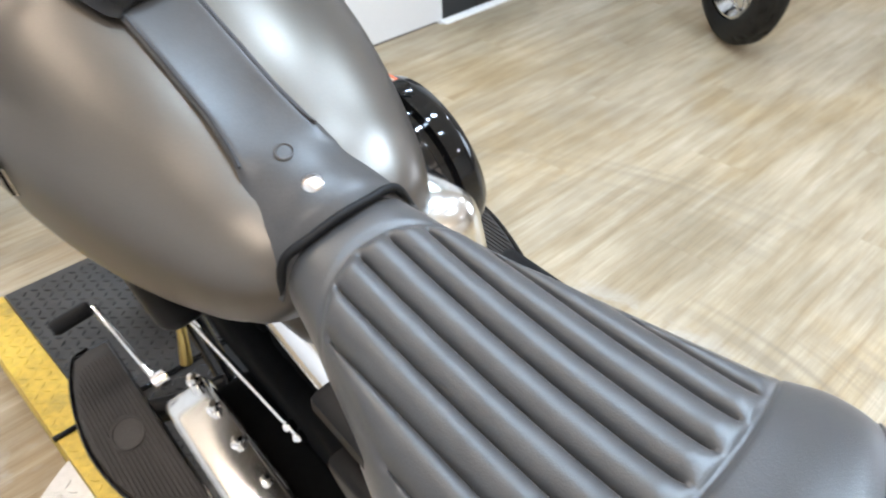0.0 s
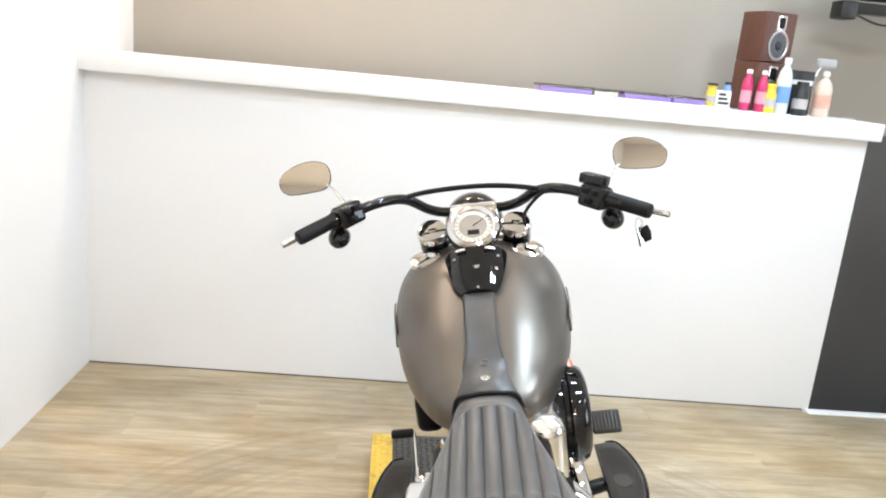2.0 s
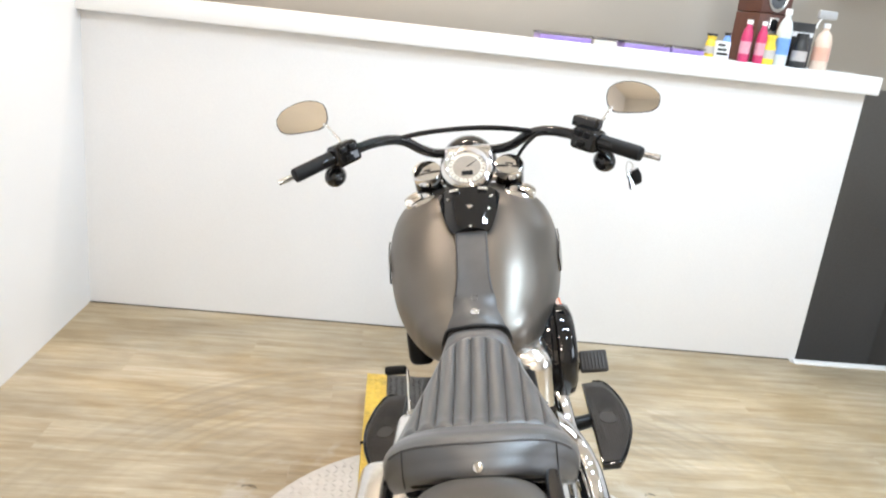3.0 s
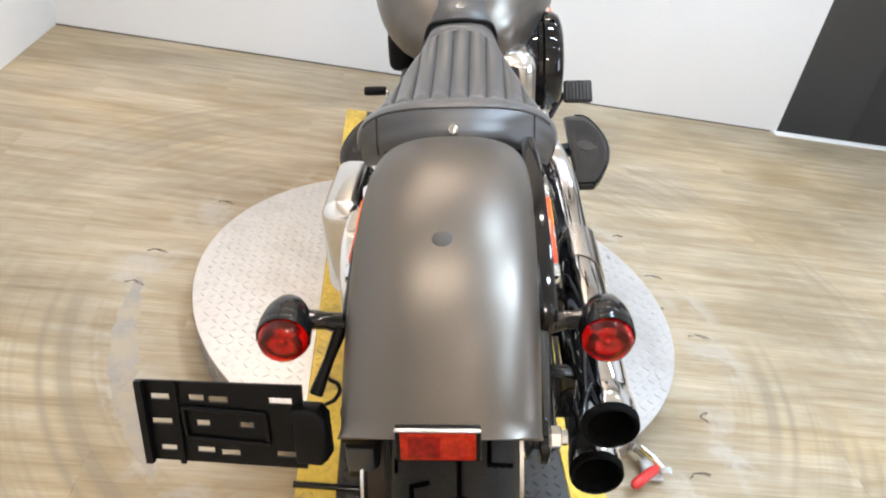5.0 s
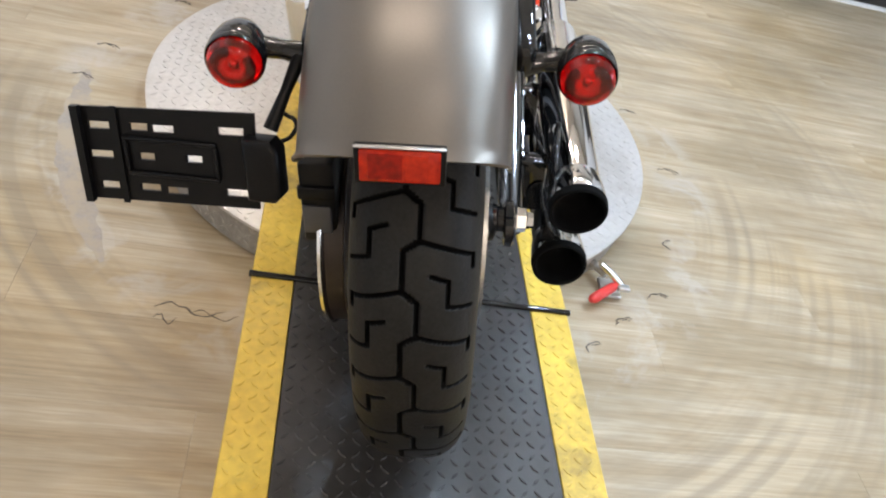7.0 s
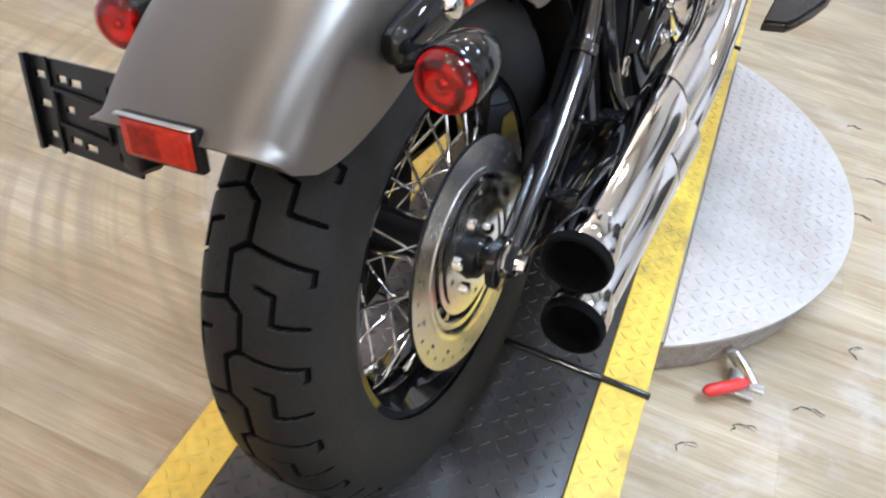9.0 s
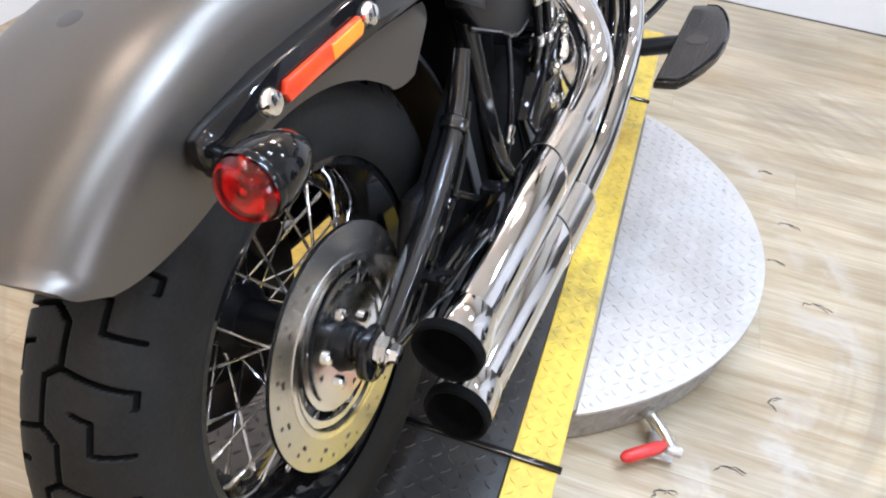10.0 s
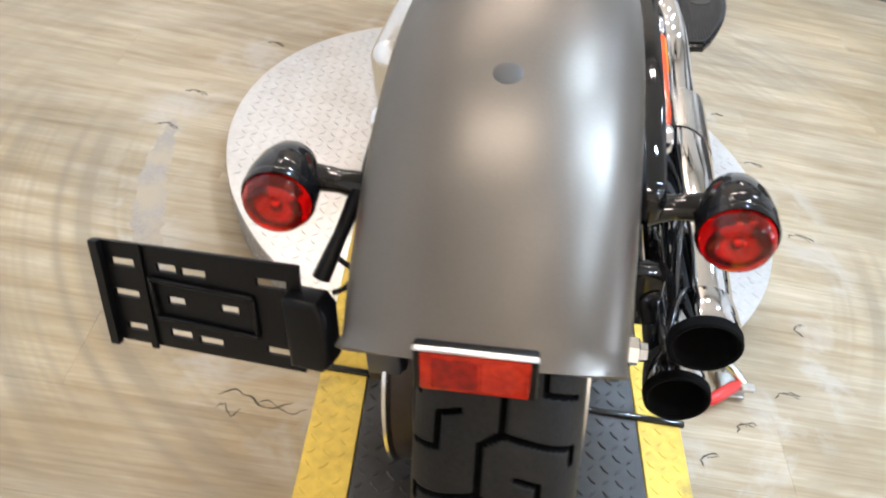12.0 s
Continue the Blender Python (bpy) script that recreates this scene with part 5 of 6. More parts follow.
for s in (-1, 1):
    up = 0.0105 if s < 0 else -0.0095
    g0, g1 = Vector((0.400 * s, 1.002, 0.9895 + up)), Vector((0.3215 * s, 1.065, 1.014 + up * 0.9))
    d = (g1 - g0).normalized()
    ln = (g1 - g0).length
    part("grip", lathe(g0, d, [(0, 0.013), (0.002, 0.0165), (0.008, 0.0175), (ln - 0.01, 0.0175), (ln, 0.019)], 24), M_RUBBER, bar, "black rubber hand grip")
    c = Vector((0.291 * s, 1.082, 1.0225 + 0.9 * up))
    m = Matrix.Translation(c) @ Vector((1, 0, 0)).rotation_difference(-d * s).to_matrix().to_4x4()
    part("switch_housing", box((-0.033, -0.026, -0.028), (0.033, 0.026, 0.025), 0.010, 3, m), M_BLACK, bar, "gloss black switch housing")
    for bx, bz in ((-0.014, 0.012), (0.012, 0.012), (-0.002, -0.012)):
        part("switch", box((bx - 0.009, -0.034, bz - 0.007), (bx + 0.009, -0.022, bz + 0.007), 0.003, 2, m), M_SATIN, bar, "grey black switch")
    part("lever_perch", box((-0.022, 0.015, -0.015), (0.022, 0.05, 0.018), 0.008, 3, m), M_BLACK, bar, "black lever perch")
    part("hand_lever", tube([(0.27 * s, 1.12, 1.013 + up), (0.325 * s, 1.10, 0.997 + up), (0.39 * s, 1.065, 0.985 + up), (0.447 * s, 1.03, 0.972 + up)], [0.008, 0.007, 0.006, 0.0075], 10), M_ALU, bar, "bright hand lever")
    if s > 0:
        part("reservoir", box((-0.05, -0.005, 0.02), (0.012, 0.04, 0.045), 0.005, 2, m), M_BLACK, bar, "black brake fluid reservoir")
    # mirror
    mc = Vector((0.405, 1.18, 1.112)) if s < 0 else Vector((0.420, 1.18, 1.087))
    mc.x *= s
    shape = [(-0.064, 0.004), (-0.060, -0.020), (-0.040, -0.033), (0.0, -0.036), (0.040, -0.035), (0.060, -0.022), (0.066, 0.006), (0.056, 0.030), (0.018, 0.041), (-0.022, 0.035), (-0.052, 0.020)]
    out = [(p.x, p.z) for p in smooth_path([(x, 0, z) for x, z in shape + shape[:1]], 4)[:-1]]
    mm = Matrix.Translation(mc) @ pose(0, 0, 0, -12, 4 * s, 10 if s < 0 else -10) @ Matrix.Diagonal((-s, 1, 1, 1))
    bm = prism(out, 0.002, 0.024, "y", 0.008, 3)
    bmesh.ops.transform(bm, matrix=mm, verts=bm.verts)
    mirror = part("mirror", bm, M_BLACK, bike, "rounded rear-view mirror in a thin dark shell")
    bm = prism([(x * 0.965, z * 0.955) for x, z in out], -0.0005, 0.004, "y")
    bmesh.ops.transform(bm, matrix=mm, verts=bm.verts)
    part("mirror_glass", bm, mat("mirror_glass", (0.9, 0.9, 0.9), 0.015, 1.0, 0.01), mirror, "mirror glass")
    part("mirror_stem", tube([mc + Vector((-0.055 * s, -0.002, -0.018)), mc + Vector((-0.082 * s, -0.022, -0.045)), c + Vector((0, 0.015, 0.012))], 0.004, 10), M_CHROME, mirror, "thin chrome stem")
    # front turn lamp
    lamp = part("front_lamp", lathe((0.327 * s + 0.004, 1.06, 0.963 + up), (0, 1, 0), [(0, 0.0), (0.005, 0.0135), (0.018, 0.023), (0.036, 0.0265), (0.050, 0.0265), (0.053, 0.024)], 30), M_BLACK, bike, "black bullet front turn lamp")
    part("lamp_stem", tube([(0.327 * s + 0.004, 1.09, 0.975 + up), (0.318 * s, 1.08, 1.005 + up)], 0.009, 10, 0), M_BLACK, lamp)
    # fork
    fork = part("fork", tube([(0.105 * s, 1.205, 0.93), (0.105 * s, 1.70, 0.335)], 0.027, 24, 0), M_BLACK, bike, "gloss black fork tube with a chrome cap")
    part("fork_cover", lathe((0.105 * s, 1.19, 0.940), Vector((0, 0.64, -0.77)), [(0, 0.030), (0.0, 0.036), (0.16, 0.038), (0.18, 0.034)], 32), M_BLACK, fork, "black fork cover")
    part("fork_cap", lathe((0.105 * s, 1.188, 0.940), Vector((0, -0.52, 0.85)), [(-0.006, 0.0385), (0.010, 0.0385), (0.014, 0.036), (0.0155, 0.030), (0.0162, 0.012), (0.020, 0.011), (0.021, 0)], 32), M_CHROME, fork, "polished chrome fork cap")
part("riser", box((-0.060, 1.205, 0.936), (0.066, 1.262, 0.996), 0.014, 3), M_CHROME, bar, "chrome handlebar riser")
part("triple_tree", box((-0.135, 1.19, 0.905), (0.135, 1.27, 0.935), 0.014, 3), M_CHROME, bike, "polished upper triple clamp")
head = part("headlight", lathe((0, 1.29, 0.925), (0, 1, -0.05), [(0, 0.0), (0.004, 0.03), (0.02, 0.055), (0.05, 0.074), (0.09, 0.080), (0.12, 0.080), (0.125, 0.077)], 44), M_BLACK, bike, "gloss black headlight shell")
part("headlight_lens", lathe((0, 1.405, 0.919), (0, 1, -0.05), [(0, 0.076), (0.008, 0.07), (0.014, 0.03), (0.015, 0)], 40), M_CHROME, head)
part("throttle_cable", tube([(0.235, 1.13, 1.02), (0.19, 1.14, 1.03), (0.15, 1.16, 1.0), (0.125, 1.19, 0.955), (0.12, 1.25, 0.88)], 0.0045, 10), M_RUBBER, bike, "black throttle cable")
KM = Matrix.Translation((0.378, 1.04, 0.938))
keys = part("key_fob", prism([(-0.010, 0), (0.010, 0), (0.013, -0.018), (0.008, -0.036), (-0.008, -0.036), (-0.013, -0.018)], -0.005, 0.005, "y", 0.003, 2), M_SATIN, bike, "keys and black fob hanging from the lever")
keys.matrix_local = KM @ pose(0.012, 0, 0, 0, -16, 20)
for turn, bright in ((14, False), (4, True), (-30, False)):
    key = part("key", prism([(-0.006, 0), (0.006, 0), (0.007, -0.012), (0.003, -0.016), (0.003, -0.040), (0.0, -0.043), (-0.003, -0.040), (-0.003, -0.016), (-0.007, -0.012)], -0.001, 0.001, "y", 0.0005, 1), M_CHROME if bright else M_SATIN, keys, "bright key" if bright else "dark key")
    key.matrix_local = pose(-0.014, 0, 0.002, 0, turn, 10)
part("key_ring", tube([(-0.012, 0, -0.004), (-0.020, 0, 0.008), (-0.010, 0, 0.026), (0.0, 0, 0.012), (-0.012, 0, -0.004)], 0.0014, 8), M_STEEL, keys, "steel key ring")
front = wheel(Vector((0.0, 1.665, 0.335)), 0.330, 0.065, 0.216, 40, False, "front_wheel", "black laced front wheel")
rows = []
for k in range(41):
    ph = radians(35 + 120 * k / 40)
    rows.append([(0.085 * x, 1.665 + (0.318 + 0.04 * h) * math.cos(ph), 0.335 + (0.318 + 0.04 * h) * math.sin(ph)) for x, h in sect])
v, f = grid_shell(rows, 0.003)
part_pydata("front_fender", v, f, M_TANK, bike, "satin warm grey front fender", 50)

for ob in bike.children:
    if ob.name.split(".")[0] in ("fuel_tank", "tank_strip", "dash_panel", "speedometer", "handlebar", "mirror", "front_lamp", "fork", "triple_tree", "headlight", "throttle_cable", "key_fob", "air_cleaner"):
        ob.location.y += 0.009

# ---- turntable and ramp ----
RW, RTOP, YW = 0.292, 0.0965, 0.074
TC, TR, TTOP = Vector((0.003, 0.81, 0)), 0.598, 0.088


def lug_mesh(points, half_l, half_w, h, z):
    """Raised lozenges of tread plate: (x, y, angle)."""
    verts, faces = [], []
    for x, y, a in points:
        c, s = math.cos(a), math.sin(a)
        b = len(verts)
        for l, w, zz in ((-half_l, 0, 0), (0, -half_w, 0), (half_l, 0, 0), (0, half_w, 0), (-half_l * 0.72, 0, h), (0, -half_w * 0.6, h), (half_l * 0.72, 0, h), (0, half_w * 0.6, h)):
            verts.append((x + l * c - w * s, y + l * s + w * c, z + zz))
        faces += [(b + 4, b + 5, b + 6, b + 7)] + [(b + k, b + (k + 1) % 4, b + 4 + (k + 1) % 4, b + 4 + k) for k in range(4)]
    return verts, faces


def lug_points(x0, x1, y0, y1, step, test=lambda x, y: True):
    pts = []
    for j in range(int((y1 - y0) / step)):
        for i in range(int((x1 - x0) / step)):
            x, y = x0 + (i + 0.5) * step, y0 + (j + 0.5) * step
            if test(x, y):
                pts.append((x, y, radians(45 if (i + j) % 2 else -45)))
    return pts


ramp = thing("ramp", "steel tread plate ramp with yellow edges and a black middle", "ramp")
R0, R1 = -0.95, 1.855
bands = [("edge_plate", -RW, -RW + YW, M_YELLOW, "worn yellow painted tread plate edge"), ("middle_plate", -RW + YW, RW - YW, M_PLATEBLACK, "worn black painted tread plate"), ("edge_plate", RW - YW, RW, M_YELLOW, "worn yellow painted tread plate edge")]
for name, x0, x1, material, label in bands:
    for y0, y1 in ((R0, 0.165), (0.171, 1.377), (1.383, R1)):
        plate = part(name, box((x0 + 0.0005, y0, 0.004), (x1 - 0.0005, y1, RTOP), 0.0015, 1), material, ramp, label)
        v, f = lug_mesh(lug_points(x0 + 0.002, x1 - 0.002, y0 + 0.006, y1 - 0.006, 0.0212), 0.0092, 0.0027, 0.0017 if material is M_YELLOW else 0.0026, RTOP - 0.0002)
        part_pydata("tread", v, f, M_YELLOW if material is M_YELLOW else M_LUG, plate, "", 30)["kind"] = "stuff"
for y in (0.168, 1.38):
    part("hinge_rod", tube([(-RW - 0.004, y, RTOP + 0.002), (RW + 0.004, y, RTOP + 0.002)], 0.006, 10, 0), M_BLACK, ramp, "thin black rod across the ramp")

table = thing("turntable", "round aluminium tread plate turntable with a low skirt", "turntable")
for s in (-1, 1):
    a0 = math.acos((RW + 0.003) / TR)
    out = [(TC.x + s * TR * math.cos(a), TC.y + TR * math.sin(a)) for a in np.linspace(-a0, a0, 72)]
    part("deck", prism(out, TTOP - 0.006, TTOP, "z", 0.001, 1), M_PLATE, table, "bright aluminium tread plate half disc")
    inner = [(TC.x + s * (TR - 0.012) * math.cos(a), TC.y + (TR - 0.012) * math.sin(a)) for a in np.linspace(-a0, a0, 72)]
    part("skirt", prism(inner, 0.006, TTOP - 0.006, "z"), M_SKIRT, table, "dull grey metal skirt")
    verts = []
    flat, quads = lug_mesh(lug_points(-a0 * (TR - 0.012), a0 * (TR - 0.012), 0.010, TTOP - 0.010, 0.0225), 0.0115, 0.0030, 0.0016, 0.0)
    for q, h, d in flat:
        r, a = TR - 0.012 + d, q / (TR - 0.012)
        verts.append((TC.x + s * r * math.cos(a), TC.y + r * math.sin(a), h))
    part_pydata("skirt_tread", verts, quads, M_SKIRT, table, "", 30)["kind"] = "stuff"
    v, f = lug_mesh(lug_points(TC.x + min(s * RW, s * TR), TC.x + max(s * RW, s * TR), TC.y - TR, TC.y + TR, 0.0225, lambda x, y: math.hypot(x - TC.x, y - TC.y) < TR - 0.012 and abs(x) > RW + 0.012), 0.0098, 0.0028, 0.0016, TTOP - 0.0002)
    part_pydata("tread", v, f, M_PLATE, table, "", 30)["kind"] = "stuff"
    for a in np.linspace(-a0 + 0.12, a0 - 0.12, 5):
        part("screw", lathe((TC.x + s * (TR - 0.03) * math.cos(a), TC.y + (TR - 0.03) * math.sin(a), TTOP), (0, 0, 1), [(0, 0.005), (0.0014, 0.0047), (0.002, 0.003), (0.0012, 0.0)], 14), M_STEEL, table, "dull steel screw head")
    for y in (0.32, 0.57, 0.82, 1.06):
        part("screw", lathe((s * (RW + 0.028), y, TTOP), (0, 0, 1), [(0, 0.0045), (0.0014, 0.0042), (0.002, 0.0025), (0.0012, 0.0)], 14), M_STEEL, table, "dull steel screw head")

clamp = thing("toggle_clamp", "steel toggle clamp with a red grip at the turntable's edge", "clamp")
part("clamp_base", box((0.43, 0.315, 0.006), (0.475, 0.37, 0.014), 0.002, 1), M_STEEL, clamp, "steel base plate")
part("clamp_body", tube([(0.425, 0.37, 0.05), (0.447, 0.345, 0.046), (0.465, 0.325, 0.04)], [0.008, 0.010, 0.007], 10), M_ALU, clamp, "bright clamp linkage")
part("clamp_bolt", lathe((0.44, 0.36, 0.03), (-0.6, 0.8, 0), [(0, 0.007), (0.03, 0.007), (0.031, 0.011), (0.04, 0.011)], 12), M_STEEL, clamp)
part("clamp_fork", box((0.455, 0.312, 0.03), (0.484, 0.330, 0.042), 0.003, 1, Matrix.Translation((0, 0, 0))), M_STEEL, clamp)
part("clamp_handle", lathe((0.454, 0.327, 0.036), (-0.81, -0.59, -0.1), [(0, 0.007), (0.01, 0.0105), (0.055, 0.0115), (0.072, 0.011), (0.08, 0.006)], 16), M_REDGRIP, clamp, "red vinyl grip")

# ---- things on and behind the half wall ----
LZ = 1.325


M_BAND = plain("label_paper", (0.45, 0.42, 0.40))
M_PINKBAND = plain("pink_label", (0.62, 0.30, 0.36))


def bottle(x, y, r, h, material, cap, label, neck=0.4, z=LZ, band=None):
    ob = thing("bottle", label, "bottle", Matrix.Translation((x, y, z)), "cleaning bottles on the ledge")
    part("body", lathe((0, 0, 0), (0, 0, 1), [(0, r * 0.9), (0.006, r), (h * 0.62, r), (h * 0.78, r * 0.75), (h * 0.86, r * neck), (h * 0.93, r * neck)], 24), material, ob)
    part("cap", lathe((0, 0, h * 0.92), (0, 0, 1), [(0, r * neck * 1.15), (h * 0.1, r * neck * 1.1), (h * 0.105, 0)], 18), cap, ob)
    part("label_band", lathe((0, 0, h * 0.2), (0, 0, 1), [(0, r * 1.01), (h * 0.3, r * 1.01)], 24, False), band or M_BAND, ob)
    return ob


for k in range(2):
    sp = thing("loudspeaker", "brown veneered bookshelf loudspeaker with a grey cone", "speaker", Matrix.Translation((1.335, 2.80, LZ + 0.215 * k)) @ pose(0, 0, 0, 0, 0, 16), "stacked loudspeakers")
    sp.scale = (0.82, 0.78, 1.0)
    part("cabinet", box((-0.10, -0.10, 0), (0.10, 0.10, 0.212), 0.004), M_WOODBOX, sp)
    part("tweeter_plate", box((-0.03, -0.104, 0.135), (0.03, -0.0985, 0.198), 0.003), M_ALU, sp, "silver tweeter plate")
    part("tweeter", box((-0.02, -0.1055, 0.143), (0.02, -0.1035, 0.19), 0.002), M_SATIN, sp)
    part("woofer_ring", lathe((0, -0.1, 0.072), (0, -1, 0), [(0, 0.066), (0.006, 0.066), (0.008, 0.058), (0.004, 0.052)], 36, False), M_STEEL, sp, "steel woofer ring")
    part("woofer_cone", lathe((0, -0.101, 0.072), (0, -1, 0), [(0.004, 0.053), (0.001, 0.03), (0.004, 0.022), (0.009, 0.012), (0.010, 0)], 32), plain("grey_cone", (0.035, 0.037, 0.038), 0.3, 0.3), sp, "grey woofer cone")
M_PINK, M_BLUE, M_CLEAR = plain("pink_plastic", (0.50, 0.03, 0.12)), plain("blue_label", (0.16, 0.32, 0.70)), plain("clear_bottle", (0.60, 0.64, 0.64), 0.1)
M_CAPW, M_YEL, M_DK = plain("white_cap", (0.8, 0.8, 0.8)), plain("yellow_plastic", (0.75, 0.55, 0.04)), plain("black_plastic", (0.02, 0.02, 0.02))
for x, y in ((1.195, 2.60), (1.222, 2.65), (1.258, 2.59)):
    bottle(x, y, 0.022, 0.17, M_PINK, M_CAPW, "pink detailing spray bottle with a white cap", 0.45, band=M_PINKBAND)
bottle(1.355, 2.60, 0.032, 0.23, M_CLEAR, M_CAPW, "clear water bottle with a blue label").children[2].data.materials[0] = M_BLUE
bottle(1.295, 2.59, 0.03, 0.12, M_YEL, M_YEL, "yellow plastic bottle of polish", 0.8)
bottle(1.44, 2.60, 0.032, 0.14, M_DK, M_DK, "squat black plastic bottle on the ledge", 0.7)
bottle(1.045, 2.60, 0.022, 0.10, M_YEL, M_DK, "small yellow jar with a dark lid", 0.9)
bottle(1.12, 2.62, 0.02, 0.11, M_BLUE, M_DK, "small blue bottle of spray", 0.6)
sprayer = bottle(1.535, 2.60, 0.036, 0.19, plain("peach_cleaner", (0.66, 0.52, 0.42), 0.15), M_CAPW, "trigger spray bottle of pinkish cleaner", 0.35, band=plain("peach_label", (0.62, 0.36, 0.27)))
part("trigger_head", box((-0.05, -0.012, 0.21), (0.03, 0.012, 0.245), 0.006), plain("grey_trigger", (0.4, 0.4, 0.4)), sprayer, "grey trigger head")
part("trigger", tube([(-0.03, 0, 0.212), (-0.042, 0, 0.19), (-0.046, 0, 0.17)], 0.004, 8), M_CAPW, sprayer)
jar = thing("product_box", "small white box with dark printed bars", "box", Matrix.Translation((1.085, 2.58, LZ)), "")
part("carton", box((-0.03, -0.02, 0), (0.03, 0.02, 0.075), 0.002), plain("white_card", (0.75, 0.75, 0.72)), jar)
for k in range(3):
    part("print_bar", box((-0.024, -0.0215, 0.018 + 0.018 * k), (0.024 - 0.008 * k, -0.0198, 0.028 + 0.018 * k)), M_DK, jar)
bx = thing("dark_box", "dark cardboard box with a white stripe", "box", Matrix.Translation((1.46, 2.72, LZ)))
part("carton", box((-0.05, -0.04, 0), (0.07, 0.05, 0.19), 0.003), M_DK, bx)
part("stripe", box((-0.045, -0.042, 0.13), (0.065, -0.0395, 0.15)), M_CAPW, bx)
M_PURPLE = plain("purple_foil", (0.27, 0.18, 0.46), 0.3)
for k, (x0, x1) in enumerate(((0.30, 0.52), (0.53, 0.63), (0.66, 0.86), (0.87, 1.01))):
    pk = thing("purple_case", "flat purple plastic case lying on the ledge", "case", Matrix.Translation(((x0 + x1) / 2, 2.62, LZ)), "flat cases on the ledge")
    part("case_shell", box((-(x1 - x0) / 2, -0.06, 0.004), ((x1 - x0) / 2, 0.10, 0.026), 0.006), M_PURPLE if k != 1 else plain("pale_case", (0.55, 0.52, 0.45)), pk)
    part("case_lid", box((-(x1 - x0) / 2 - 0.002, -0.062, 0.026), ((x1 - x0) / 2 + 0.002, 0.102, 0.036), 0.003), glass_mat("clear_lid", (0.85, 0.85, 0.9), 0.1), pk)
for x0, x1, yy in ((0.27, 0.60, 2.53), (0.62, 0.95, 2.54), (0.93, 1.05, 2.56)):
    sh = thing("paper_sheet", "loose white papers on the ledge", "paper", Matrix.Translation((0, yy, LZ)), "papers on the ledge")
    part("sheets", box((x0, -0.03, 0.0), (x1, 0.07, 0.006), 0.001, 1), plain("paper_white", (0.8, 0.8, 0.78)), sh)
tv = thing("ceiling_bracket", "black metal bracket hung below the ceiling", "bracket")
part("rail", box((1.49, 2.88, 1.855), (1.68, 2.96, 1.90), 0.006), M_DK, tv)
part("hanger", box((1.70, 2.88, 1.77), (1.78, 2.98, 1.85), 0.01), M_DK, tv, "black clamp")
part("cross_arm", box((1.76, 2.9, 1.80), (2.25, 2.97, 1.85), 0.008), M_DK, tv)
part("cloth", box((1.66, 2.86, 1.865), (2.3, 3.0, 1.93), 0.02, 3), plain("grey_cloth", (0.030, 0.028, 0.024), 0.8), tv, "dark grey cloth wrapped round the arm")
part("cable", tube([(1.78, 2.89, 1.79), (1.9, 2.87, 1.755), (2.1, 2.87, 1.77)], 0.005, 8), M_DK, tv)
part("drop_rod", tube([(2.2, 2.95, 1.86), (2.2, 2.95, CEIL)], 0.012, 8, 0), M_DK, tv)
outlet = thing("wall_outlet", "small grey wall outlet with loose yellow wires", "outlet")
part("outlet_box", box((2.538, 2.585, 0.27), (2.55, 2.645, 0.40), 0.004), plain("outlet_grey", (0.16, 0.15, 0.13)), outlet)
part("wire", tube([(2.535, 2.60, 0.36), (2.52, 2.56, 0.31), (2.53, 2.48, 0.32), (2.54, 2.42, 0.36), (2.545, 2.36, 0.44)], 0.004, 8), plain("yellow_wire", (0.6, 0.5, 0.15)), outlet)

plug = thing("wall_socket", "pale wall socket on the beige wall", "outlet")
part("socket_plate", box((1.97, 3.142, 1.21), (2.04, 3.15, 1.32), 0.003), plain("socket_plastic", (0.6, 0.57, 0.5)), plug)

# ---- waste bin and second motorcycle ----
wb = thing("waste_bin", "tall black plastic waste bin against the white wall", "bin", Matrix.Translation((2.645, 2.15, 0)) @ pose(0, 0, 0, 0, 0, -14))
bm = bmesh.new()
ring = []
for z, k in ((0.006, 0.80), (0.40, 1.0), (0.42, 1.05), (0.44, 1.05), (0.44, 0.95), (0.02, 0.75)):
    ring.append([bm.verts.new((0.105 * k * signed_pow(math.cos(a), 0.45), 0.09 * k * signed_pow(math.sin(a), 0.45), z)) for a in np.linspace(0, 2 * math.pi, 40, endpoint=False)])
for p, q in zip(ring, ring[1:]):
    for k in range(40):
        bm.faces.new((p[k], p[(k + 1) % 40], q[(k + 1) % 40], q[k]))
bm.faces.new(ring[0])
bm.faces.new(ring[-1])
part("bin_body", bm, M_SATIN, wb)
bm = bmesh.new()
ring = []
for z, k in ((0.418, 1.055), (0.445, 1.075), (0.452, 1.05), (0.446, 0.96), (0.41, 0.94)):
    ring.append([bm.verts.new((0.105 * k * signed_pow(math.cos(a), 0.45), 0.09 * k * signed_pow(math.sin(a), 0.45), z)) for a in np.linspace(0, 2 * math.pi, 40, endpoint=False)])
for p, q in zip(ring, ring[1:]):
    for k in range(40):
        bm.faces.new((p[k], p[(k + 1) % 40], q[(k + 1) % 40], q[k]))
part("bin_rim", bm, M_SATIN, wb, "rolled black rim")
part("bin_foot", box((-0.075, -0.065, 0.0), (0.075, 0.065, 0.012), 0.005), M_RUBBER, wb, "black base")

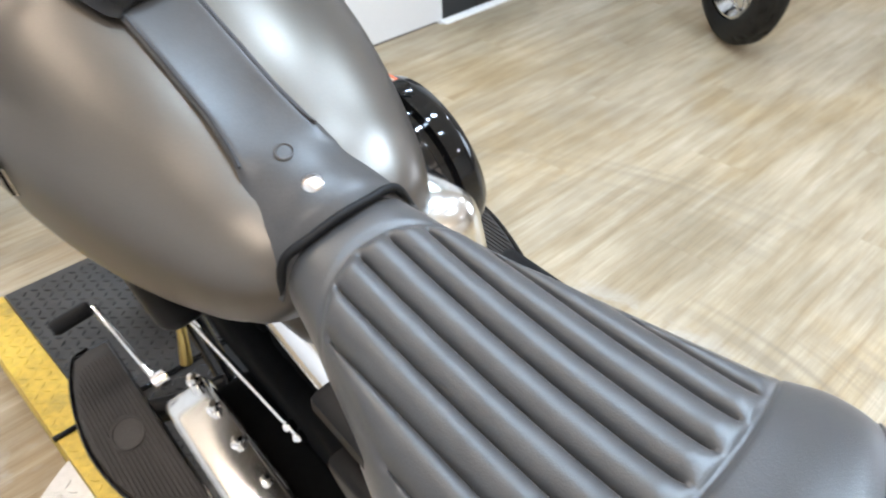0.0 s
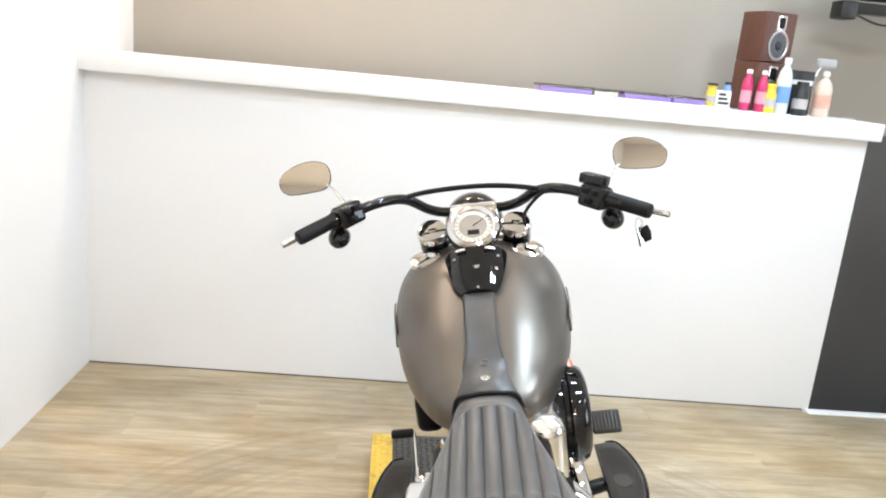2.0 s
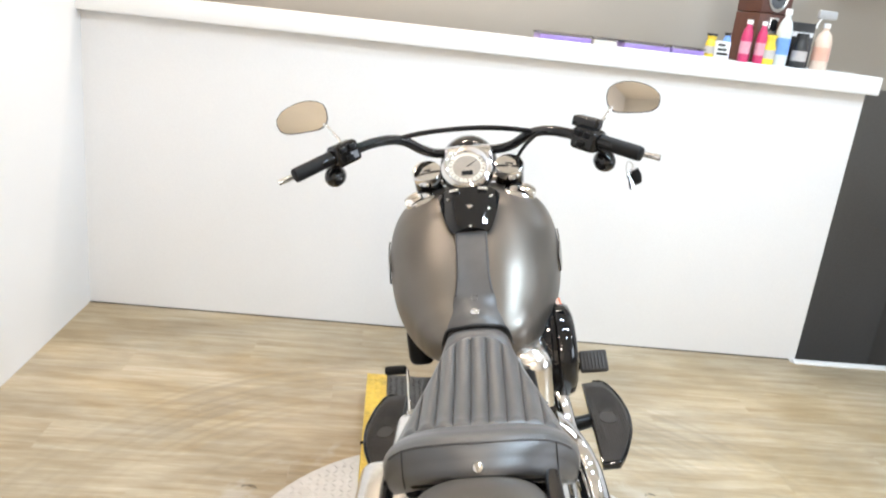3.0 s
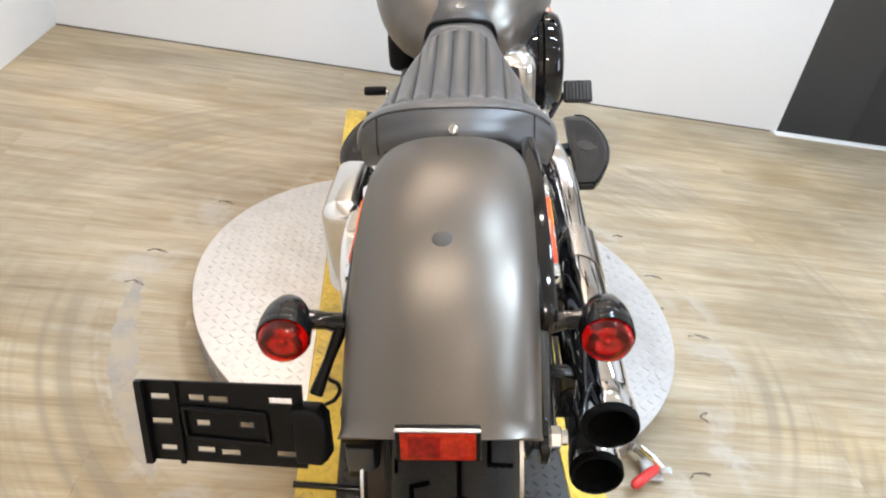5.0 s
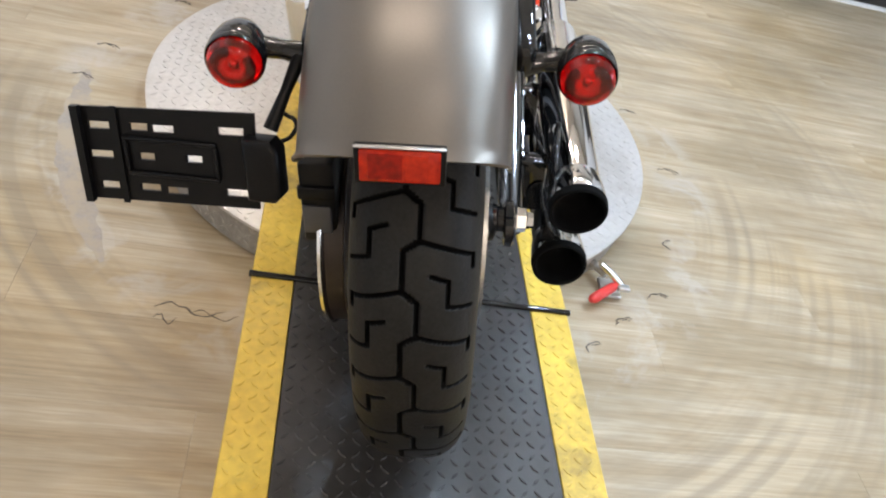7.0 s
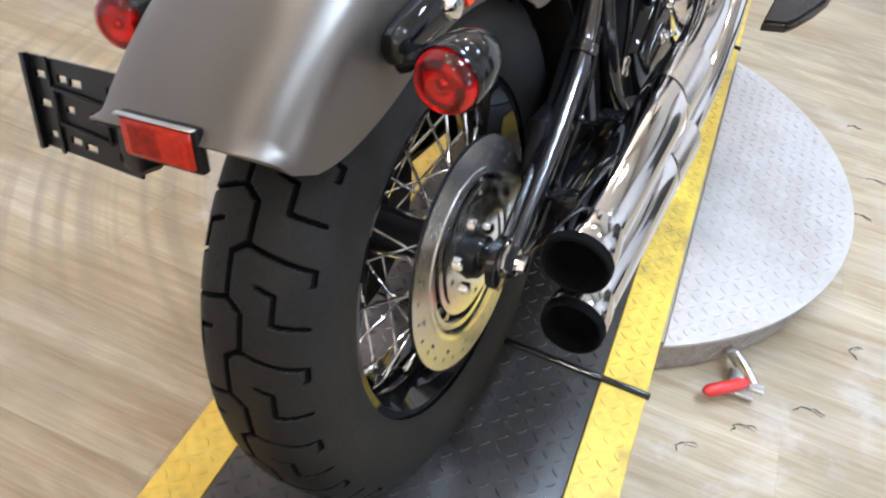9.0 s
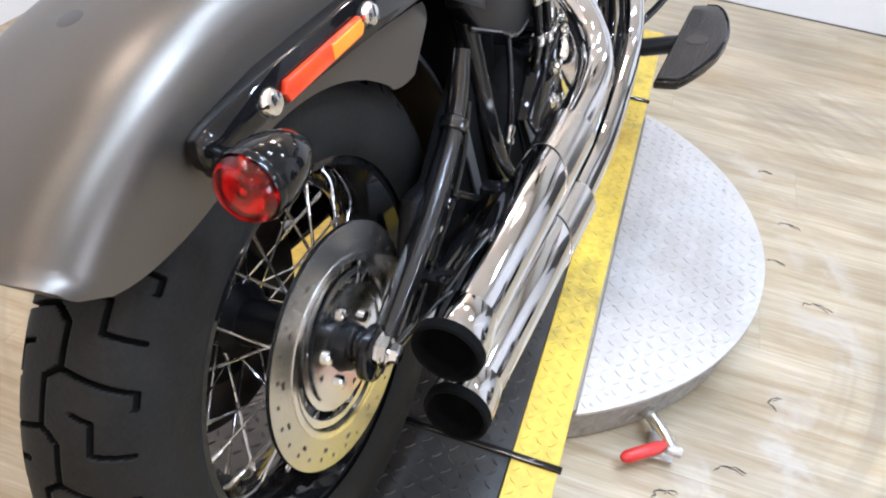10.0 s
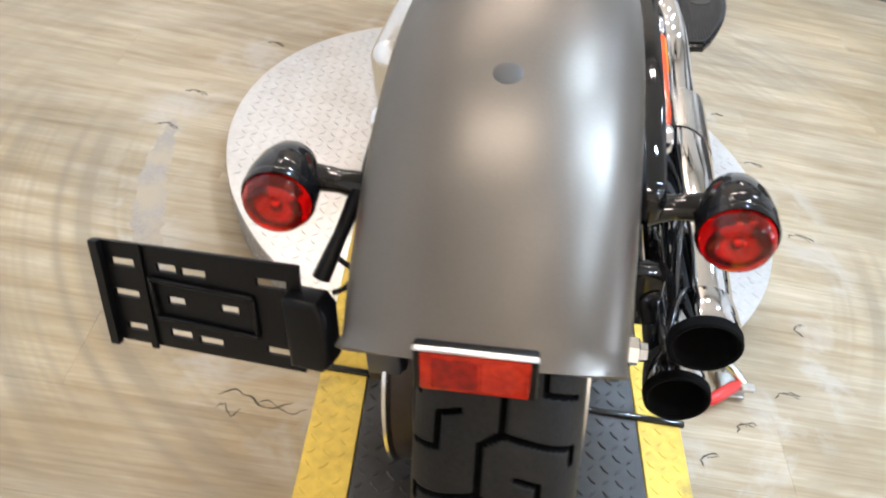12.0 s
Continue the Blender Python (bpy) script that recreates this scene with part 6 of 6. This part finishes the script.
other = thing("parked_motorcycle", "parked black motorcycle with a bright spoked front wheel", "motorcycle", Matrix.Translation((2.315, 1.55, 0.32)) @ pose(0, 0, 0, 0, 0, -38))
BODY = Matrix.Translation((0, 0.34, 0)) @ pose(0, 0, 0, 0, 0, -44) @ Matrix.Translation((0, -0.34, 0))
v, f, dark = tyre_mesh(0.318, 0.055, 0.222, 19, 41, 160)
part_pydata("tyre", v, f, M_TYRE, other, "black front tyre", 80)
part("rim", lathe((-0.04, 0, 0), (1, 0, 0), [(0, 0.215), (0, 0.228), (0.004, 0.229), (0.012, 0.21), (0.04, 0.195), (0.068, 0.21), (0.076, 0.229), (0.08, 0.228), (0.08, 0.215), (0.04, 0.188), (0, 0.215)], 72, False), M_CHROME, other, "bright rim")
part("hub", lathe((-0.06, 0, 0), (1, 0, 0), [(0, 0.02), (0.005, 0.04), (0.115, 0.04), (0.12, 0.02)], 28), M_CHROME, other)
for k in range(20):
    a = 2 * math.pi * k / 20
    part("spoke", tube([(0.03 * (-1) ** k, -0.035 * math.cos(a + 0.4), 0.035 * math.sin(a + 0.4)), (0, -0.2 * math.cos(a), 0.2 * math.sin(a))], 0.003, 6, 0), M_CHROME, other)
part("brake_disc", lathe((-0.075, 0, 0), (1, 0, 0), [(0, 0.09), (0, 0.14), (0.004, 0.14), (0.004, 0.09), (0, 0.09)], 48, False), M_STEEL, other)
for s in (-1, 1):
    part("fork_leg", tube([(0.095 * s, 0, 0), (0.095 * s, 0.40, 0.70)], 0.026, 16, 0), M_BLACK, other, "black fork leg")
rows = []
for k in range(33):
    ph = radians(20 + 120 * k / 32)
    rows.append([(0.08 * x, (0.318 + 0.03 * h) * math.cos(ph), (0.318 + 0.03 * h) * math.sin(ph)) for x, h in sect])
v, f = grid_shell(rows, 0.003)
part_pydata("front_fender", v, f, M_BLACK, other, "gloss black front fender", 50)
part("engine_block", box((-0.14, 0.55, -0.1), (0.14, 1.0, 0.28), 0.05, 3, BODY), M_BLACK, other)
part("body", tube([BODY @ Vector(p) for p in ((0, 0.34, 0.58), (0, 0.7, 0.52), (0, 1.2, 0.40), (0, 1.5, 0.36))], [0.09, 0.16, 0.10], 20), M_BLACK, other, "black tank and body")
v, f, dark = tyre_mesh(0.318, 0.07, 0.222, 19, 31, 120)
rw = part_pydata("rear_tyre", v, f, M_TYRE, other, "black rear tyre", 80)
rw.matrix_local = BODY @ Matrix.Translation((0, 1.55, 0))

# ---- ceiling lamps ----
# fittings for the added, unseen fill lamps
for lx, ly, power, colour in FILL_LAMPS:
    lamp = thing("ceiling_lamp", "round recessed ceiling lamp added out of view as fill, switched on", "lamp", Matrix.Translation((lx, ly, CEIL)), "ceiling lamps")
    part("lamp_ring", lathe((0, 0, -0.03), (0, 0, 1), [(0, 0.085), (0, 0.11), (0.03, 0.12)], 32, False), M_CAPW, lamp)
for lx, ly, power, colour in TWINS:
    lamp = thing("spot_lamp", "twin white ceiling spot lamp, switched on", "lamp", Matrix.Translation((lx, ly, CEIL)), "twin ceiling spots")
    part("lamp_bar", box((-0.19, -0.03, -0.035), (0.19, 0.03, 0.0), 0.008, 2), M_CAPW, lamp)
    for dx in (-0.12, 0.12):
        part("lamp_can", lathe((dx, 0, -0.135), (0, 0, 1), [(0.0, 0.058), (0.0, 0.066), (0.06, 0.064), (0.09, 0.04), (0.105, 0.018)], 28, False), M_CAPW, lamp)

# ---- floor marks ----
rng = random.Random(11)


def worn_sheet(edge):
    """A thin rubbed skin on the floor inside an uneven outline."""
    bm = bmesh.new()
    low, high = [bm.verts.new((x, y, 0.0)) for x, y in edge], [bm.verts.new((x, y, 0.0007)) for x, y in edge]
    bm.faces.new(high)
    for k in range(len(edge)):
        j = (k + 1) % len(edge)
        bm.faces.new((low[k], low[j], high[j], high[k]))
    return bm


for x, y, r, a0 in ((0.742, 0.825, 0.034, 20), (0.479, 0.25, 0.026, 60), (-0.734, 0.962, 0.028, 20), (-0.757, 0.815, 0.028, 10), (0.667, 0.53, 0.027, 100), (0.69, 1.105, 0.028, 15), (-0.61, 1.25, 0.026, 15), (0.637, 1.33, 0.020, 30), (0.656, 0.95, 0.022, 10), (0.578, 0.335, 0.030, 40), (0.396, 0.171, 0.026, 70)):
    mk = thing("floor_tear", "small crescent tear in the vinyl floor", "scuff", Matrix.Translation((x, y, 0.0002)), "tears round the turntable")
    for k, w, span in ((1.0, 1.0, 150), (0.72, 0.6, 80)):
        pts = [(r * k * math.cos(radians(a0 + t)) * (1 + rng.uniform(-0.12, 0.12)), r * k * 0.72 * math.sin(radians(a0 + t)) * (1 + rng.uniform(-0.14, 0.14)), 0.0006) for t in range(0, span, 14)]
        part("torn_edge", tube(pts, [0.0003 * w, 0.0013 * w, 0.0008 * w, 0.0020 * w, 0.0007 * w, 0.0016 * w, 0.0003 * w], 6, 3), M_SCUFF_GAP, mk, "dark lifted edge")
crack = thing("floor_crack", "ragged crack across the vinyl floor planks", "scuff", Matrix.Translation((-0.39, 0.15, 0.0002)))
for x0, x1, y0, w in ((-0.062, 0.060, 0.004, 1.0), (-0.058, -0.02, -0.022, 0.7), (0.0, 0.085, -0.004, 0.6)):
    pts = [(x0 + (x1 - x0) * q / 9, y0 + 0.010 * math.sin(q * 0.75) + rng.uniform(-0.004, 0.004), 0.0006) for q in range(10)]
    part("torn_edge", tube(pts, [0.0003, 0.0016 * w, 0.0007 * w, 0.0020 * w, 0.0008 * w, 0.0015 * w, 0.0003], 6, 3), M_SCUFF_GAP, crack, "dark lifted edge")
rub = thing("floor_scuff", "grey rubbed arc worn into the vinyl floor", "scuff", Matrix.Translation((0.0, 0.75, -0.0002)))
outer_edge, inner_edge = [], []
for q in range(41):
    t = radians(172 + 50 * q / 40)
    wide = math.sin(math.pi * q / 40) ** 0.5
    outer_edge.append((0.758 + rng.uniform(-0.004, 0.004), t))
    inner_edge.append((0.754 - 0.052 * wide + rng.uniform(-0.006, 0.006), t))
part("rubbed_skin", worn_sheet([(r * math.cos(t), r * math.sin(t)) for r, t in outer_edge + inner_edge[::-1]]), M_WORN, rub, "rubbed grey vinyl")

# ---- floor planks ----
PW, PL = 0.18, 1.22
rng = random.Random(5)
plank_meshes = {}
for j in range(-1, 24):
    y0 = 2.465 - (j + 1) * PW
    end = 4.6 if j >= 0 else END_X - 0.03
    x0 = LEFT_X - (j * 0.437) % PL
    i = 0
    while x0 < end:
        a, b = max(x0, LEFT_X), min(x0 + PL, end)
        ln = round(b - a, 4)
        if ln > 0.02:
            if ln not in plank_meshes:
                bm = box((0.0001, 0.0001, -0.004), (ln - 0.0001, PW - 0.0001, 0.0), 0.0003, 1)
                ob = part("plank", bm, M_FLOOR, floor)
                plank_meshes[ln] = ob.data
            else:
                ob = new("plank", plank_meshes[ln])
                ob.parent = floor
            ob.location = (a, y0, 0)
        x0 += PL
